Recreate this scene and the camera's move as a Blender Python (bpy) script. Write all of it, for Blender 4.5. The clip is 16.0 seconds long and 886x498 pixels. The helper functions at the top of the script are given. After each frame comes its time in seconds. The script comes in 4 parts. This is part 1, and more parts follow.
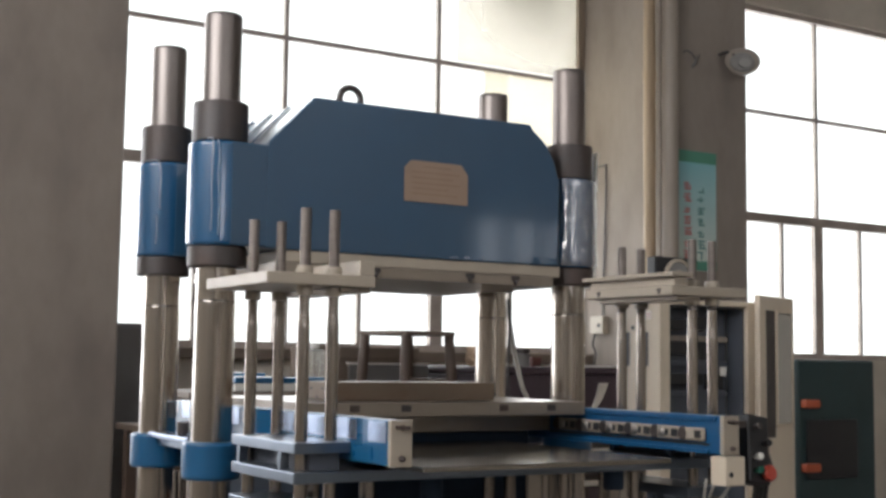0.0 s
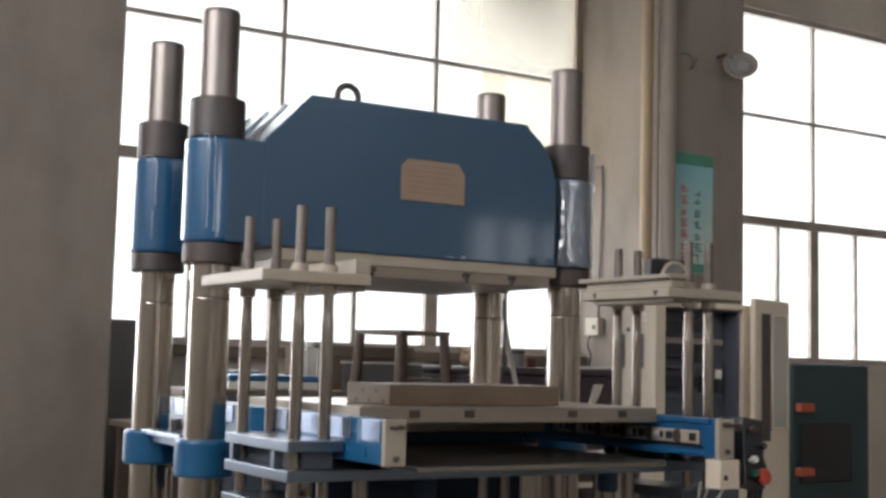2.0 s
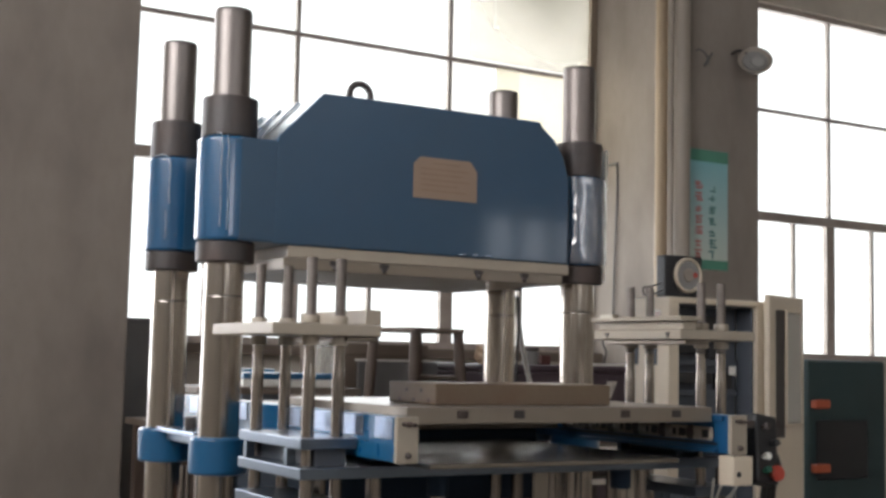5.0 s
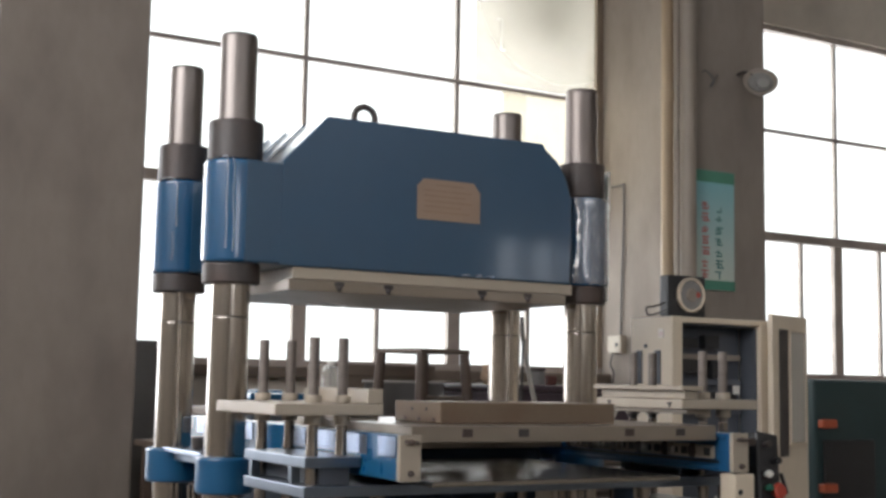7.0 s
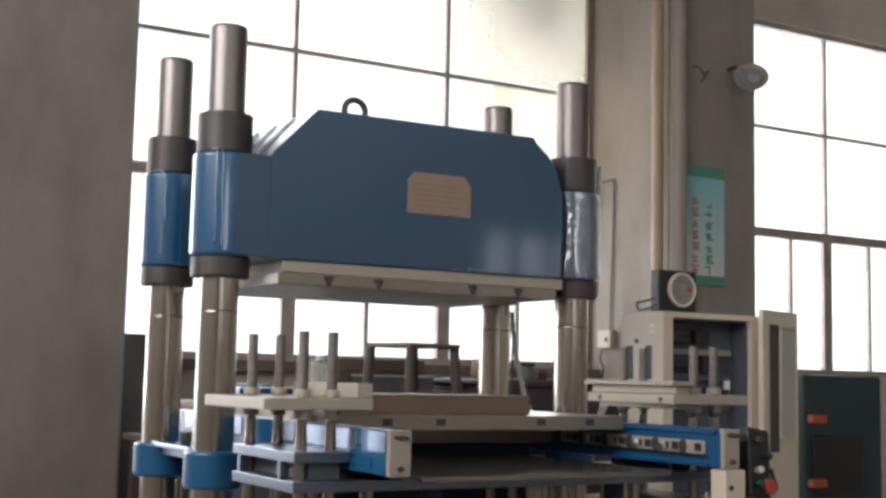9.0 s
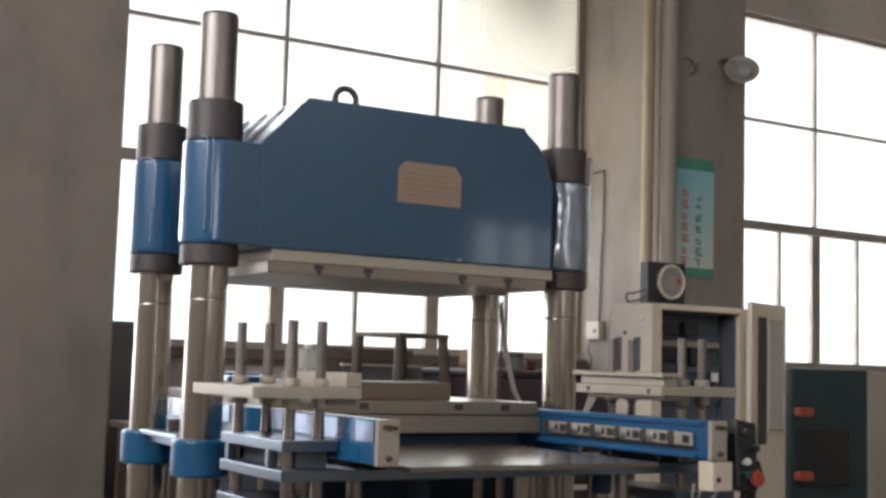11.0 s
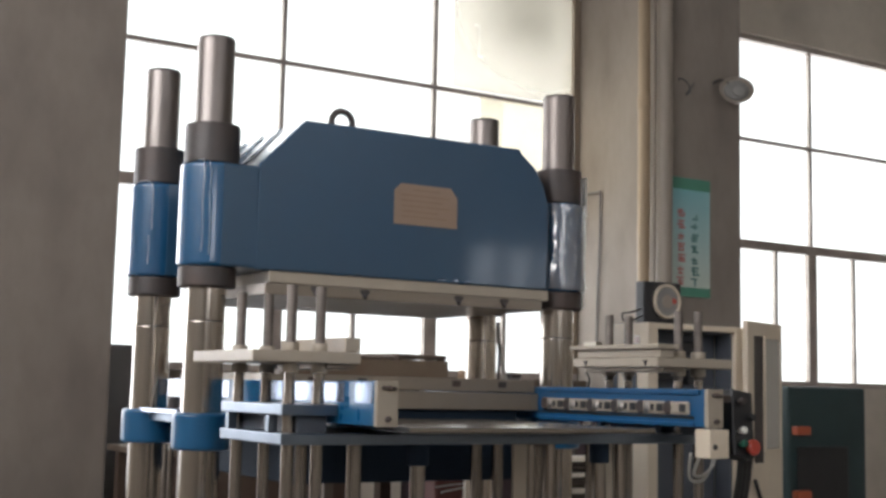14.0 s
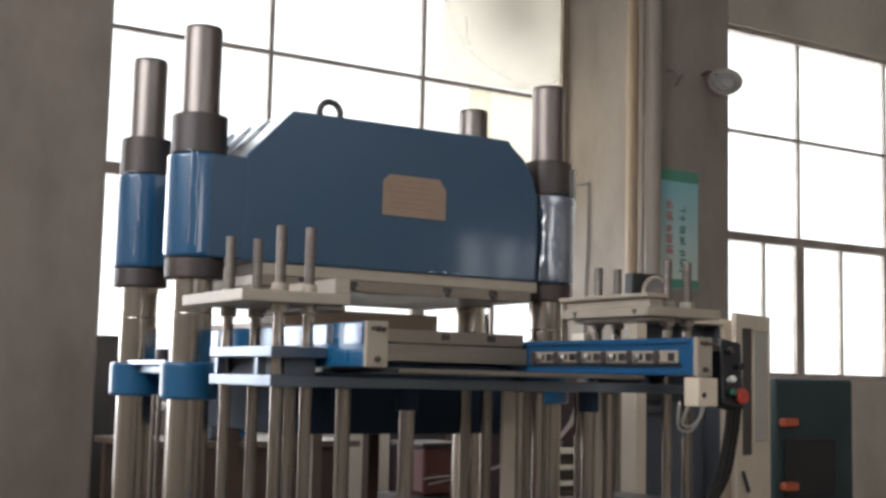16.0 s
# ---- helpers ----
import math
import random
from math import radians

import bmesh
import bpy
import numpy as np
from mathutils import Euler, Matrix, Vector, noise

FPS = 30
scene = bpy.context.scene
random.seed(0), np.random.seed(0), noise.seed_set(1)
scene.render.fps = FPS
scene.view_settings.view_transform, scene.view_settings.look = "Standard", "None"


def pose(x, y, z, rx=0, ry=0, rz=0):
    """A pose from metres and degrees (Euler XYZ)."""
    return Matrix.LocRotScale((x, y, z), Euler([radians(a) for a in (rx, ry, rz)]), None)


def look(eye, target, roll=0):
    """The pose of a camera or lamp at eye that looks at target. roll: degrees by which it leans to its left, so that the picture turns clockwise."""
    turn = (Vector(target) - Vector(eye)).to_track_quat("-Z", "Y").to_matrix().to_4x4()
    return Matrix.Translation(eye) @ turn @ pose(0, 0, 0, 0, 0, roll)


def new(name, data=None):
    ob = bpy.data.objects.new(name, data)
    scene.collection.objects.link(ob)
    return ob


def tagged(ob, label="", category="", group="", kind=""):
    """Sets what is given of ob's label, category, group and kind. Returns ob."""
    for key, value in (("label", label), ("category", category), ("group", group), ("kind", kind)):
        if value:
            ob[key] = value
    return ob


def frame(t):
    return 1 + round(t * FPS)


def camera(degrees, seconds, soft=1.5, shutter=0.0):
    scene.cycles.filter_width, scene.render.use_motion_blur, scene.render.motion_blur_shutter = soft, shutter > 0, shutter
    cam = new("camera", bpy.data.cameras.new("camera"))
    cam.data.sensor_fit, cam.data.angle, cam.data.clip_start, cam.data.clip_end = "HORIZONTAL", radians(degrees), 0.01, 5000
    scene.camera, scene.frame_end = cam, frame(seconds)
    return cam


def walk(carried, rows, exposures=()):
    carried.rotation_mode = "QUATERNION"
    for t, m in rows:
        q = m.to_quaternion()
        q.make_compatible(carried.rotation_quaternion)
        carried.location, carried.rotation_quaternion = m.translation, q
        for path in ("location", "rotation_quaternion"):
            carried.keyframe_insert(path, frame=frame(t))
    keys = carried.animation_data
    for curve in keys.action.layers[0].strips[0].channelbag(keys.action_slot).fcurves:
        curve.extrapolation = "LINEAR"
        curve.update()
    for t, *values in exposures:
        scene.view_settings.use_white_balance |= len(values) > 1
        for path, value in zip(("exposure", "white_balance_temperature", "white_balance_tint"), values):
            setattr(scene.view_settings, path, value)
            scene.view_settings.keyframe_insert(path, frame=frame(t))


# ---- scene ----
cam = camera(38.782, 16.0, soft=3.1)
walk(cam, [
    (0.0, look((-1.5591, -4.0928, 1.5000), (1.0110, 0.1722, 1.9519), 0.785)),
    (0.5, look((-1.5593, -4.0930, 1.4998), (1.0202, 0.1659, 1.9561), 0.949)),
    (1.0, look((-1.5606, -4.0946, 1.5002), (1.0136, 0.1662, 1.9681), 1.219)),
    (1.5, look((-1.5589, -4.0954, 1.5002), (1.0256, 0.1594, 1.9668), 1.429)),
    (2.0, look((-1.5533, -4.0790, 1.4988), (1.0318, 0.1769, 1.9512), 1.415)),
    (2.5, look((-1.5504, -4.0762, 1.5011), (1.0228, 0.1882, 1.9412), 1.398)),
    (3.0, look((-1.5483, -4.0746, 1.5008), (1.0230, 0.1909, 1.9412), 1.365)),
    (3.5, look((-1.5497, -4.0731, 1.4983), (1.0153, 0.1964, 1.9362), 1.332)),
    (4.0, look((-1.5462, -4.0751, 1.5001), (1.0066, 0.2030, 1.9252), 1.274)),
    (6.5, look((-1.5498, -4.1360, 1.4919), (0.9511, 0.1638, 1.9989), 1.157)),
    (7.0, look((-1.5508, -4.1460, 1.4891), (0.9405, 0.1569, 2.0173), 1.052)),
    (7.5, look((-1.5492, -4.1378, 1.4875), (0.9446, 0.1624, 2.0252), 1.170)),
    (8.0, look((-1.5460, -4.1291, 1.4874), (0.9590, 0.1661, 2.0127), 1.138)),
    (8.5, look((-1.5390, -4.1202, 1.4880), (0.9730, 0.1722, 2.0026), 1.043)),
    (9.0, look((-1.5409, -4.1218, 1.4904), (0.9881, 0.1616, 1.9971), 1.192)),
    (11.5, look((-1.5409, -4.1129, 1.4908), (1.0307, 0.1502, 1.9530), 1.718)),
    (12.0, look((-1.5400, -4.1076, 1.4909), (1.0213, 0.1613, 1.9558), 1.968)),
    (12.5, look((-1.5445, -4.1186, 1.4913), (1.0163, 0.1491, 1.9692), 2.011)),
    (13.0, look((-1.5422, -4.1197, 1.4901), (1.0227, 0.1443, 1.9795), 1.847)),
    (13.5, look((-1.5500, -4.1354, 1.4847), (1.0148, 0.1229, 2.0220), 1.581)),
    (14.0, look((-1.5498, -4.1418, 1.4851), (1.0201, 0.1112, 2.0394), 1.266)),
    (14.5, look((-1.5461, -4.1393, 1.4848), (1.0359, 0.1074, 2.0312), 1.128)),
    (15.0, look((-1.5442, -4.1266, 1.4873), (1.0494, 0.1150, 2.0183), 1.128)),
    (15.5, look((-1.5405, -4.1221, 1.4869), (1.0656, 0.1133, 2.0056), 1.130)),
    (16.0, look((-1.5415, -4.1230, 1.4891), (1.0724, 0.1075, 2.0091), 1.315)),
], exposures=[(0.0, 0.12, 6100, 11), (16.0, 0.12, 6100, 11)])

# ---- light: daylight through the hall's windows, two of them added ----
world = bpy.data.worlds.new("sky")
scene.world = world
world.use_nodes = True
wn = world.node_tree
sky = wn.nodes.new("ShaderNodeTexSky")
sky.sky_type, sky.sun_disc = "NISHITA", False
sky.sun_elevation, sky.sun_rotation = radians(35), radians(200)
wn.links.new(sky.outputs[0], wn.nodes["Background"].inputs[0])
wn.nodes["Background"].inputs[1].default_value = 0.12


def daylight_lamp(x, y, z, w, h, towards, power, colour=(1, 0.98, 0.95)):
    la = bpy.data.lights.new("daylight_area", "AREA")
    la.shape, la.size, la.size_y, la.energy, la.color = "RECTANGLE", w, h, power, colour
    ob = new("daylight_area", la)
    ob.matrix_world = look((x, y, z), (x + towards[0], y + towards[1], z + towards[2]))


WALL = 5.8        # inner face of the long window wall
daylight_lamp(3.75, WALL + 0.5, 3.7, 5.6, 4.6, (0, -1, 0), 230)
daylight_lamp(10.0, WALL + 0.5, 3.7, 5.6, 4.6, (0, -1, 0), 230)
# Added side light from an unseen west opening, to brighten left faces.
daylight_lamp(-4.7, -2.2, 4.4, 5.0, 2.5, (1, 0, 0), 330, (1, 0.97, 0.93))
daylight_lamp(8.1, -10.4, 3.1, 1.7, 0.65, (0, 1, 0), 7)
daylight_lamp(-0.9, -10.4, 3.25, 2.4, 1.0, (0, 1, 0), 19)
# Fill light for the front faces, from an added clerestory out of view.
daylight_lamp(0.0, -10.4, 5.9, 12.0, 1.4, (0, 1, 0), 85)
daylight_lamp(-2.05, WALL + 0.5, 3.3, 3.4, 4.2, (0, -1, 0), 250)


# ---- materials ----
def mat(name, colour, rough=0.5, metal=0.0, grain=0.12, scale=30.0, bump=0.05, second=None, stain=0.15, stretch=(1, 1, 1), coat=0.0, pieces=0.0):
    """Paint, metal, wood or stone: two scales of variation, wear in the gloss and fine relief."""
    m = bpy.data.materials.new(name)
    m.use_nodes = True
    nt = m.node_tree
    b = nt.nodes["Principled BSDF"]
    b.inputs["Metallic"].default_value = metal
    b.inputs["Coat Weight"].default_value = coat
    b.inputs["Coat Roughness"].default_value = 0.08
    tc, mp = nt.nodes.new("ShaderNodeTexCoord"), nt.nodes.new("ShaderNodeMapping")
    mp.inputs["Scale"].default_value = stretch
    nt.links.new(tc.outputs["Object"], mp.inputs[0])
    fine, broad = nt.nodes.new("ShaderNodeTexNoise"), nt.nodes.new("ShaderNodeTexNoise")
    fine.inputs["Scale"].default_value, fine.inputs["Detail"].default_value = scale, 5
    broad.inputs["Scale"].default_value, broad.inputs["Detail"].default_value = scale / 9, 4
    for n in (fine, broad):
        nt.links.new(mp.outputs[0], n.inputs[0])
    c2 = second or tuple(0.55 * c for c in colour)
    mix1, mix2 = nt.nodes.new("ShaderNodeMix"), nt.nodes.new("ShaderNodeMix")
    for mx, n, amount, lo in ((mix1, fine, grain, 0.35), (mix2, broad, stain, 0.45)):
        mx.data_type = "RGBA"
        ramp = nt.nodes.new("ShaderNodeMapRange")
        ramp.inputs[1].default_value, ramp.inputs[2].default_value = lo, 0.72
        ramp.inputs[4].default_value = amount * 2
        nt.links.new(n.outputs[0], ramp.inputs[0])
        nt.links.new(ramp.outputs[0], mx.inputs[0])
    mix1.inputs[6].default_value, mix1.inputs[7].default_value = (*colour, 1), (*tuple(0.8 * c for c in colour), 1)
    nt.links.new(mix1.outputs[2], mix2.inputs[6])
    mix2.inputs[7].default_value = (*c2, 1)
    last = mix2.outputs[2]
    if pieces:
        info, hsv, rg = nt.nodes.new("ShaderNodeObjectInfo"), nt.nodes.new("ShaderNodeHueSaturation"), nt.nodes.new("ShaderNodeMapRange")
        rg.inputs[3].default_value, rg.inputs[4].default_value = 1 - pieces, 1 + pieces
        nt.links.new(info.outputs["Random"], rg.inputs[0])
        nt.links.new(rg.outputs[0], hsv.inputs["Value"])
        nt.links.new(last, hsv.inputs["Color"])
        last = hsv.outputs[0]
    nt.links.new(last, b.inputs["Base Color"])
    rr = nt.nodes.new("ShaderNodeMapRange")
    rr.inputs[3].default_value, rr.inputs[4].default_value = max(0.02, rough * 0.75), min(1, rough * 1.3)
    nt.links.new(broad.outputs[0], rr.inputs[0])
    nt.links.new(rr.outputs[0], b.inputs["Roughness"])
    if bump:
        bp = nt.nodes.new("ShaderNodeBump")
        bp.inputs["Strength"].default_value, bp.inputs["Distance"].default_value = bump, 0.01
        nt.links.new(fine.outputs[0], bp.inputs["Height"])
        nt.links.new(bp.outputs[0], b.inputs["Normal"])
    return m


def glass_mat(name, tint, gloss, veil=0.0, veil_colour=(0.8, 0.8, 0.7), scale=6.0, rough=0.03, heart=0.0):
    """Thin pane: clear, with a fixed share of mirror gloss and a patchy film of dirt that scatters light; heart makes
    the pane denser towards the middle.
    """
    m = bpy.data.materials.new(name)
    m.use_nodes = True
    nt = m.node_tree
    nt.nodes.remove(nt.nodes["Principled BSDF"])
    out = nt.nodes["Material Output"]
    tr, gl, tl = (nt.nodes.new("ShaderNodeBsdf" + k) for k in ("Transparent", "Glossy", "Translucent"))
    tr.inputs[0].default_value, tl.inputs[0].default_value = (*tint, 1), (*veil_colour, 1)
    gl.inputs["Roughness"].default_value = rough
    a, b = nt.nodes.new("ShaderNodeMixShader"), nt.nodes.new("ShaderNodeMixShader")
    a.inputs[0].default_value = gloss
    nt.links.new(tr.outputs[0], a.inputs[1])
    nt.links.new(gl.outputs[0], a.inputs[2])
    ns, rg, tc = nt.nodes.new("ShaderNodeTexNoise"), nt.nodes.new("ShaderNodeMapRange"), nt.nodes.new("ShaderNodeTexCoord")
    ns.inputs["Scale"].default_value, ns.inputs["Detail"].default_value = scale, 6
    nt.links.new(tc.outputs["Object"], ns.inputs[0])
    nt.links.new(ns.outputs[0], rg.inputs[0])
    rg.inputs[1].default_value, rg.inputs[2].default_value = 0.3, 0.7
    rg.inputs[3].default_value, rg.inputs[4].default_value = veil * 0.45, veil
    amount = rg.outputs[0]
    if heart:
        mp, gr, ad = nt.nodes.new("ShaderNodeMapping"), nt.nodes.new("ShaderNodeTexGradient"), nt.nodes.new("ShaderNodeMath")
        gr.gradient_type, ad.operation = "SPHERICAL", "MULTIPLY_ADD"
        mp.inputs["Location"].default_value, mp.inputs["Scale"].default_value = (-0.72, 0, -0.83), (1.12, 0, 1.15)
        nt.links.new(tc.outputs["Generated"], mp.inputs[0])
        nt.links.new(mp.outputs[0], gr.inputs[0])
        nt.links.new(gr.outputs["Fac"], ad.inputs[0])
        ad.inputs[1].default_value = heart
        nt.links.new(amount, ad.inputs[2])
        amount = ad.outputs[0]
    nt.links.new(amount, b.inputs[0])
    nt.links.new(a.outputs[0], b.inputs[1])
    nt.links.new(tl.outputs[0], b.inputs[2])
    nt.links.new(b.outputs[0], out.inputs[0])
    return m


BLUE = mat("blue_gloss_paint", (0.019, 0.066, 0.128), 0.32, grain=0.1, scale=14, bump=0.012, coat=0.8, stain=0.1)
BRIGHT_BLUE = mat("bright_blue_paint", (0.011, 0.095, 0.215), 0.28, grain=0.08, scale=18, bump=0.03, coat=0.3, stain=0.1)
# Rail paint again, darker because the far rail catches less light.
SHADED_RAIL_BLUE = mat("shaded_blue_rail_paint", (0.012, 0.085, 0.205), 0.35, grain=0.1, scale=18, bump=0.03, coat=0.2, stain=0.15)
# Blue with the shade below the table put into its colour.
SHADED_BLUE = mat("shaded_blue_paint", (0.023, 0.036, 0.057), 0.75, grain=0.1, scale=14, bump=0.03, coat=0.0, stain=0.1)
SHADED_BLUE.node_tree.nodes["Principled BSDF"].inputs["Specular IOR Level"].default_value = 0.12
STEEL_BLUE = mat("blue_grey_steel_plate", (0.19, 0.225, 0.275), 0.3, metal=0.9, grain=0.12, scale=24, bump=0.04, stain=0.2)
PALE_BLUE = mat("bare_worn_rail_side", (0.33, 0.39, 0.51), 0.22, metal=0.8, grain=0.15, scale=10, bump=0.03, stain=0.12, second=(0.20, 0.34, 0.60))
SLEEVE = mat("dripped_blue_gloss_paint", (0.011, 0.082, 0.19), 0.25, grain=0.12, scale=22, bump=0.35, coat=1.0, stain=0.2, stretch=(1, 1, 0.22))
CHROME = mat("chromed_column", (0.46, 0.42, 0.375), 0.19, 1.0, grain=0.12, scale=40, bump=0.02, stain=0.12, stretch=(1, 1, 0.03), second=(0.42, 0.36, 0.31))
TURNED = mat("dull_turned_steel", (0.22, 0.195, 0.18), 0.42, 1.0, grain=0.2, scale=20, bump=0.03, stain=0.3, stretch=(1, 1, 0.3), second=(0.17, 0.14, 0.125))
ROD = mat("ground_steel_rod", (0.38, 0.34, 0.305), 0.24, 1.0, grain=0.15, scale=30, bump=0.02, stain=0.25, stretch=(1, 1, 0.15))
THREAD = mat("oiled_threaded_steel", (0.22, 0.19, 0.17), 0.5, 0.8, grain=0.3, scale=120, bump=0.3, stretch=(0.1, 0.1, 3))
DARK_STEEL = mat("black_oxide_steel", (0.07, 0.062, 0.06), 0.5, 0.4, grain=0.2, scale=40, bump=0.06, stain=0.3, second=(0.10, 0.06, 0.045))
BEIGE = mat("beige_machine_paint", (0.40, 0.345, 0.275), 0.45, grain=0.1, scale=20, bump=0.03, stain=0.12)
CABINET = mat("pale_beige_enamel", (0.66, 0.565, 0.44), 0.45, grain=0.08, scale=16, bump=0.03, stain=0.12)
PLATE = mat("ground_steel_plate", (0.29, 0.248, 0.205), 0.29, 0.5, grain=0.12, scale=26, bump=0.02, stain=0.3, second=(0.25, 0.205, 0.155))
DOOR_PANEL = mat("glossy_pale_enamel", (0.42, 0.40, 0.36), 0.12, grain=0.08, scale=10, bump=0.01, coat=0.6, stain=0.2)
LENS = mat("clouded_lens", (0.30, 0.29, 0.28), 0.2, grain=0.3, scale=25, bump=0.02, stain=0.4, coat=0.5)
# Beige darkened in its colour for the shade between the rails.
CAGE = mat("shaded_beige_housing", (0.36, 0.31, 0.25), 0.45, grain=0.15, scale=30, bump=0.04, stain=0.3)
SHELF_STEEL = mat("satin_steel_sheet", (0.36, 0.335, 0.30), 0.2, 0.95, grain=0.12, scale=14, bump=0.02, stain=0.3)
TAN = mat("tan_phenolic_board", (0.155, 0.112, 0.075), 0.5, grain=0.2, scale=60, bump=0.05, stain=0.25, second=(0.13, 0.068, 0.04))
CONCRETE = mat("bare_plastered_concrete", (0.285, 0.242, 0.208), 0.85, grain=0.18, scale=13, bump=0.2, stain=0.42, second=(0.19, 0.16, 0.138), stretch=(1.2, 1.2, 0.6))
# Lightened so the unseen walls reflect more fill onto the press.
PLASTER = mat("cream_plaster", (0.58, 0.52, 0.445), 0.9, grain=0.15, scale=8, bump=0.15, stain=0.3)
FLOOR = mat("worn_grey_concrete_floor", (0.29, 0.275, 0.255), 0.6, grain=0.25, scale=6, bump=0.12, stain=0.4)
ROOF = mat("grey_ceiling_sheet", (0.30, 0.30, 0.30), 0.8, grain=0.1, scale=5, bump=0.05)
FRAME = mat("brown_grey_window_steel", (0.42, 0.36, 0.32), 0.55, 0.2, grain=0.2, scale=30, bump=0.08, stain=0.3)
JAMB = mat("pale_timber", (0.27, 0.21, 0.15), 0.6, grain=0.2, scale=16, bump=0.05, stain=0.2, stretch=(1, 1, 0.1))
PIPE = mat("yellowed_plastic_pipe", (0.36, 0.262, 0.165), 0.45, grain=0.12, scale=8, bump=0.04, stain=0.3, stretch=(1, 1, 0.3))
PIPE_GREY = mat("grey_plastic_pipe", (0.33, 0.28, 0.235), 0.45, grain=0.12, scale=8, bump=0.04, stain=0.3, stretch=(1, 1, 0.3))
BLACK = mat("black_plastic", (0.02, 0.02, 0.022), 0.4, grain=0.2, scale=50, bump=0.04)
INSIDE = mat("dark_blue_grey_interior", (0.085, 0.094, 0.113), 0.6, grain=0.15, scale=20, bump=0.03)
RED = mat("red_plastic", (0.40, 0.05, 0.03), 0.35, grain=0.05, scale=40, bump=0.02)
GREEN = mat("green_plastic", (0.015, 0.10, 0.065), 0.4, grain=0.05, scale=40, bump=0.02)
WHITE = mat("white_paint", (0.78, 0.76, 0.71), 0.5, grain=0.08, scale=30, bump=0.02, stain=0.08)
WOOD = mat("old_brown_wood", (0.165, 0.125, 0.095), 0.6, grain=0.35, scale=22, bump=0.12, stain=0.3, stretch=(0.2, 1, 1))
DARK_WOOD = mat("dark_stained_wood", (0.09, 0.06, 0.045), 0.5, grain=0.3, scale=22, bump=0.1, stretch=(0.2, 1, 1))
BRASS = mat("tan_anodised_nameplate", (0.33, 0.235, 0.175), 0.45, 0.3, grain=0.06, scale=60, bump=0.01, stain=0.08)
BRASS_DARK = mat("nameplate_print", (0.30, 0.205, 0.135), 0.5, 0.2, grain=0.05, scale=60, bump=0.0)
BANNER = mat("teal_banner_print", (0.17, 0.45, 0.52), 0.6, grain=0.06, scale=14, bump=0.02, stain=0.3, second=(0.28, 0.52, 0.55))


def fade(m, low):
    """Printed fade from the sheet's own colour at the head to another at the foot."""
    nt = m.node_tree
    b = nt.nodes["Principled BSDF"]
    old = b.inputs["Base Color"].links[0].from_socket
    tc, sp, mx = nt.nodes.new("ShaderNodeTexCoord"), nt.nodes.new("ShaderNodeSeparateXYZ"), nt.nodes.new("ShaderNodeMix")
    mx.data_type = "RGBA"
    nt.links.new(tc.outputs["Generated"], sp.inputs[0])
    nt.links.new(sp.outputs[2], mx.inputs[0])
    mx.inputs[6].default_value = (*low, 1)
    nt.links.new(old, mx.inputs[7])
    nt.links.new(mx.outputs[2], b.inputs["Base Color"])


fade(BANNER, (0.60, 0.64, 0.56))
BANNER_GREEN = mat("green_banner_print", (0.09, 0.27, 0.19), 0.6, grain=0.06, scale=20, bump=0.02)
BANNER_RED = mat("red_banner_print", (0.50, 0.17, 0.16), 0.6, grain=0.06, scale=20, bump=0.0)
BANNER_DARK = mat("dark_teal_banner_print", (0.09, 0.22, 0.21), 0.6, grain=0.06, scale=20, bump=0.0)
HOSE = mat("pale_grey_hose", (0.52, 0.50, 0.46), 0.45, grain=0.1, scale=60, bump=0.05)
RUBBER = mat("black_rubber_cable", (0.03, 0.028, 0.027), 0.5, grain=0.1, scale=60, bump=0.03)
RUST = mat("red_oxide_ram", (0.22, 0.12, 0.085), 0.45, 0.4, grain=0.15, scale=16, bump=0.03, stain=0.3)
CLOTH = mat("tan_cloth", (0.50, 0.36, 0.25), 0.9, grain=0.2, scale=40, bump=0.3)
DUSK = mat("dark_maroon_vinyl", (0.055, 0.035, 0.045), 0.45, grain=0.2, scale=20, bump=0.08)
LOCKER_GREY = mat("dull_grey_enamel", (0.15, 0.145, 0.14), 0.55, grain=0.12, scale=20, bump=0.04, stain=0.25)
RED_DULL = mat("dull_red_paint", (0.13, 0.04, 0.033), 0.55, grain=0.15, scale=20, bump=0.05, stain=0.3)
GREEN_DARK = mat("dark_green_paint", (0.022, 0.045, 0.048), 0.45, grain=0.12, scale=20, bump=0.04, stain=0.2)
ORANGE = mat("orange_plastic", (0.42, 0.09, 0.04), 0.45, grain=0.08, scale=30, bump=0.02)
GLASS = glass_mat("window_glass", (0.97, 0.98, 0.97), 0.04, 0.05)
DIRTY = glass_mat("dusty_window_glass", (0.92, 0.91, 0.87), 0.04, 0.2, (0.50, 0.49, 0.44), 1.2)
FILM = glass_mat("plastic_sheet_over_window", (0.90, 0.875, 0.82), 0.04, 0.22, (0.60, 0.56, 0.46), 1.1)
# Denser and greyer towards the upper middle of the sheet.
FILM_GRADED = glass_mat("graded_plastic_sheet", (0.90, 0.885, 0.85), 0.04, 0.2, (0.42, 0.41, 0.385), 1.6, 0.03, 0.95)
CLEAR = glass_mat("clear_plastic", (0.9, 0.9, 0.88), 0.12, 0.25, (0.7, 0.7, 0.68), 20)


HAZE = bpy.data.materials.new("hazy_daylight")
HAZE.use_nodes = True
HAZE.node_tree.nodes.remove(HAZE.node_tree.nodes["Principled BSDF"])
glow = HAZE.node_tree.nodes.new("ShaderNodeEmission")
glow.inputs[0].default_value, glow.inputs[1].default_value = (1, 0.985, 0.97, 1), 1.7
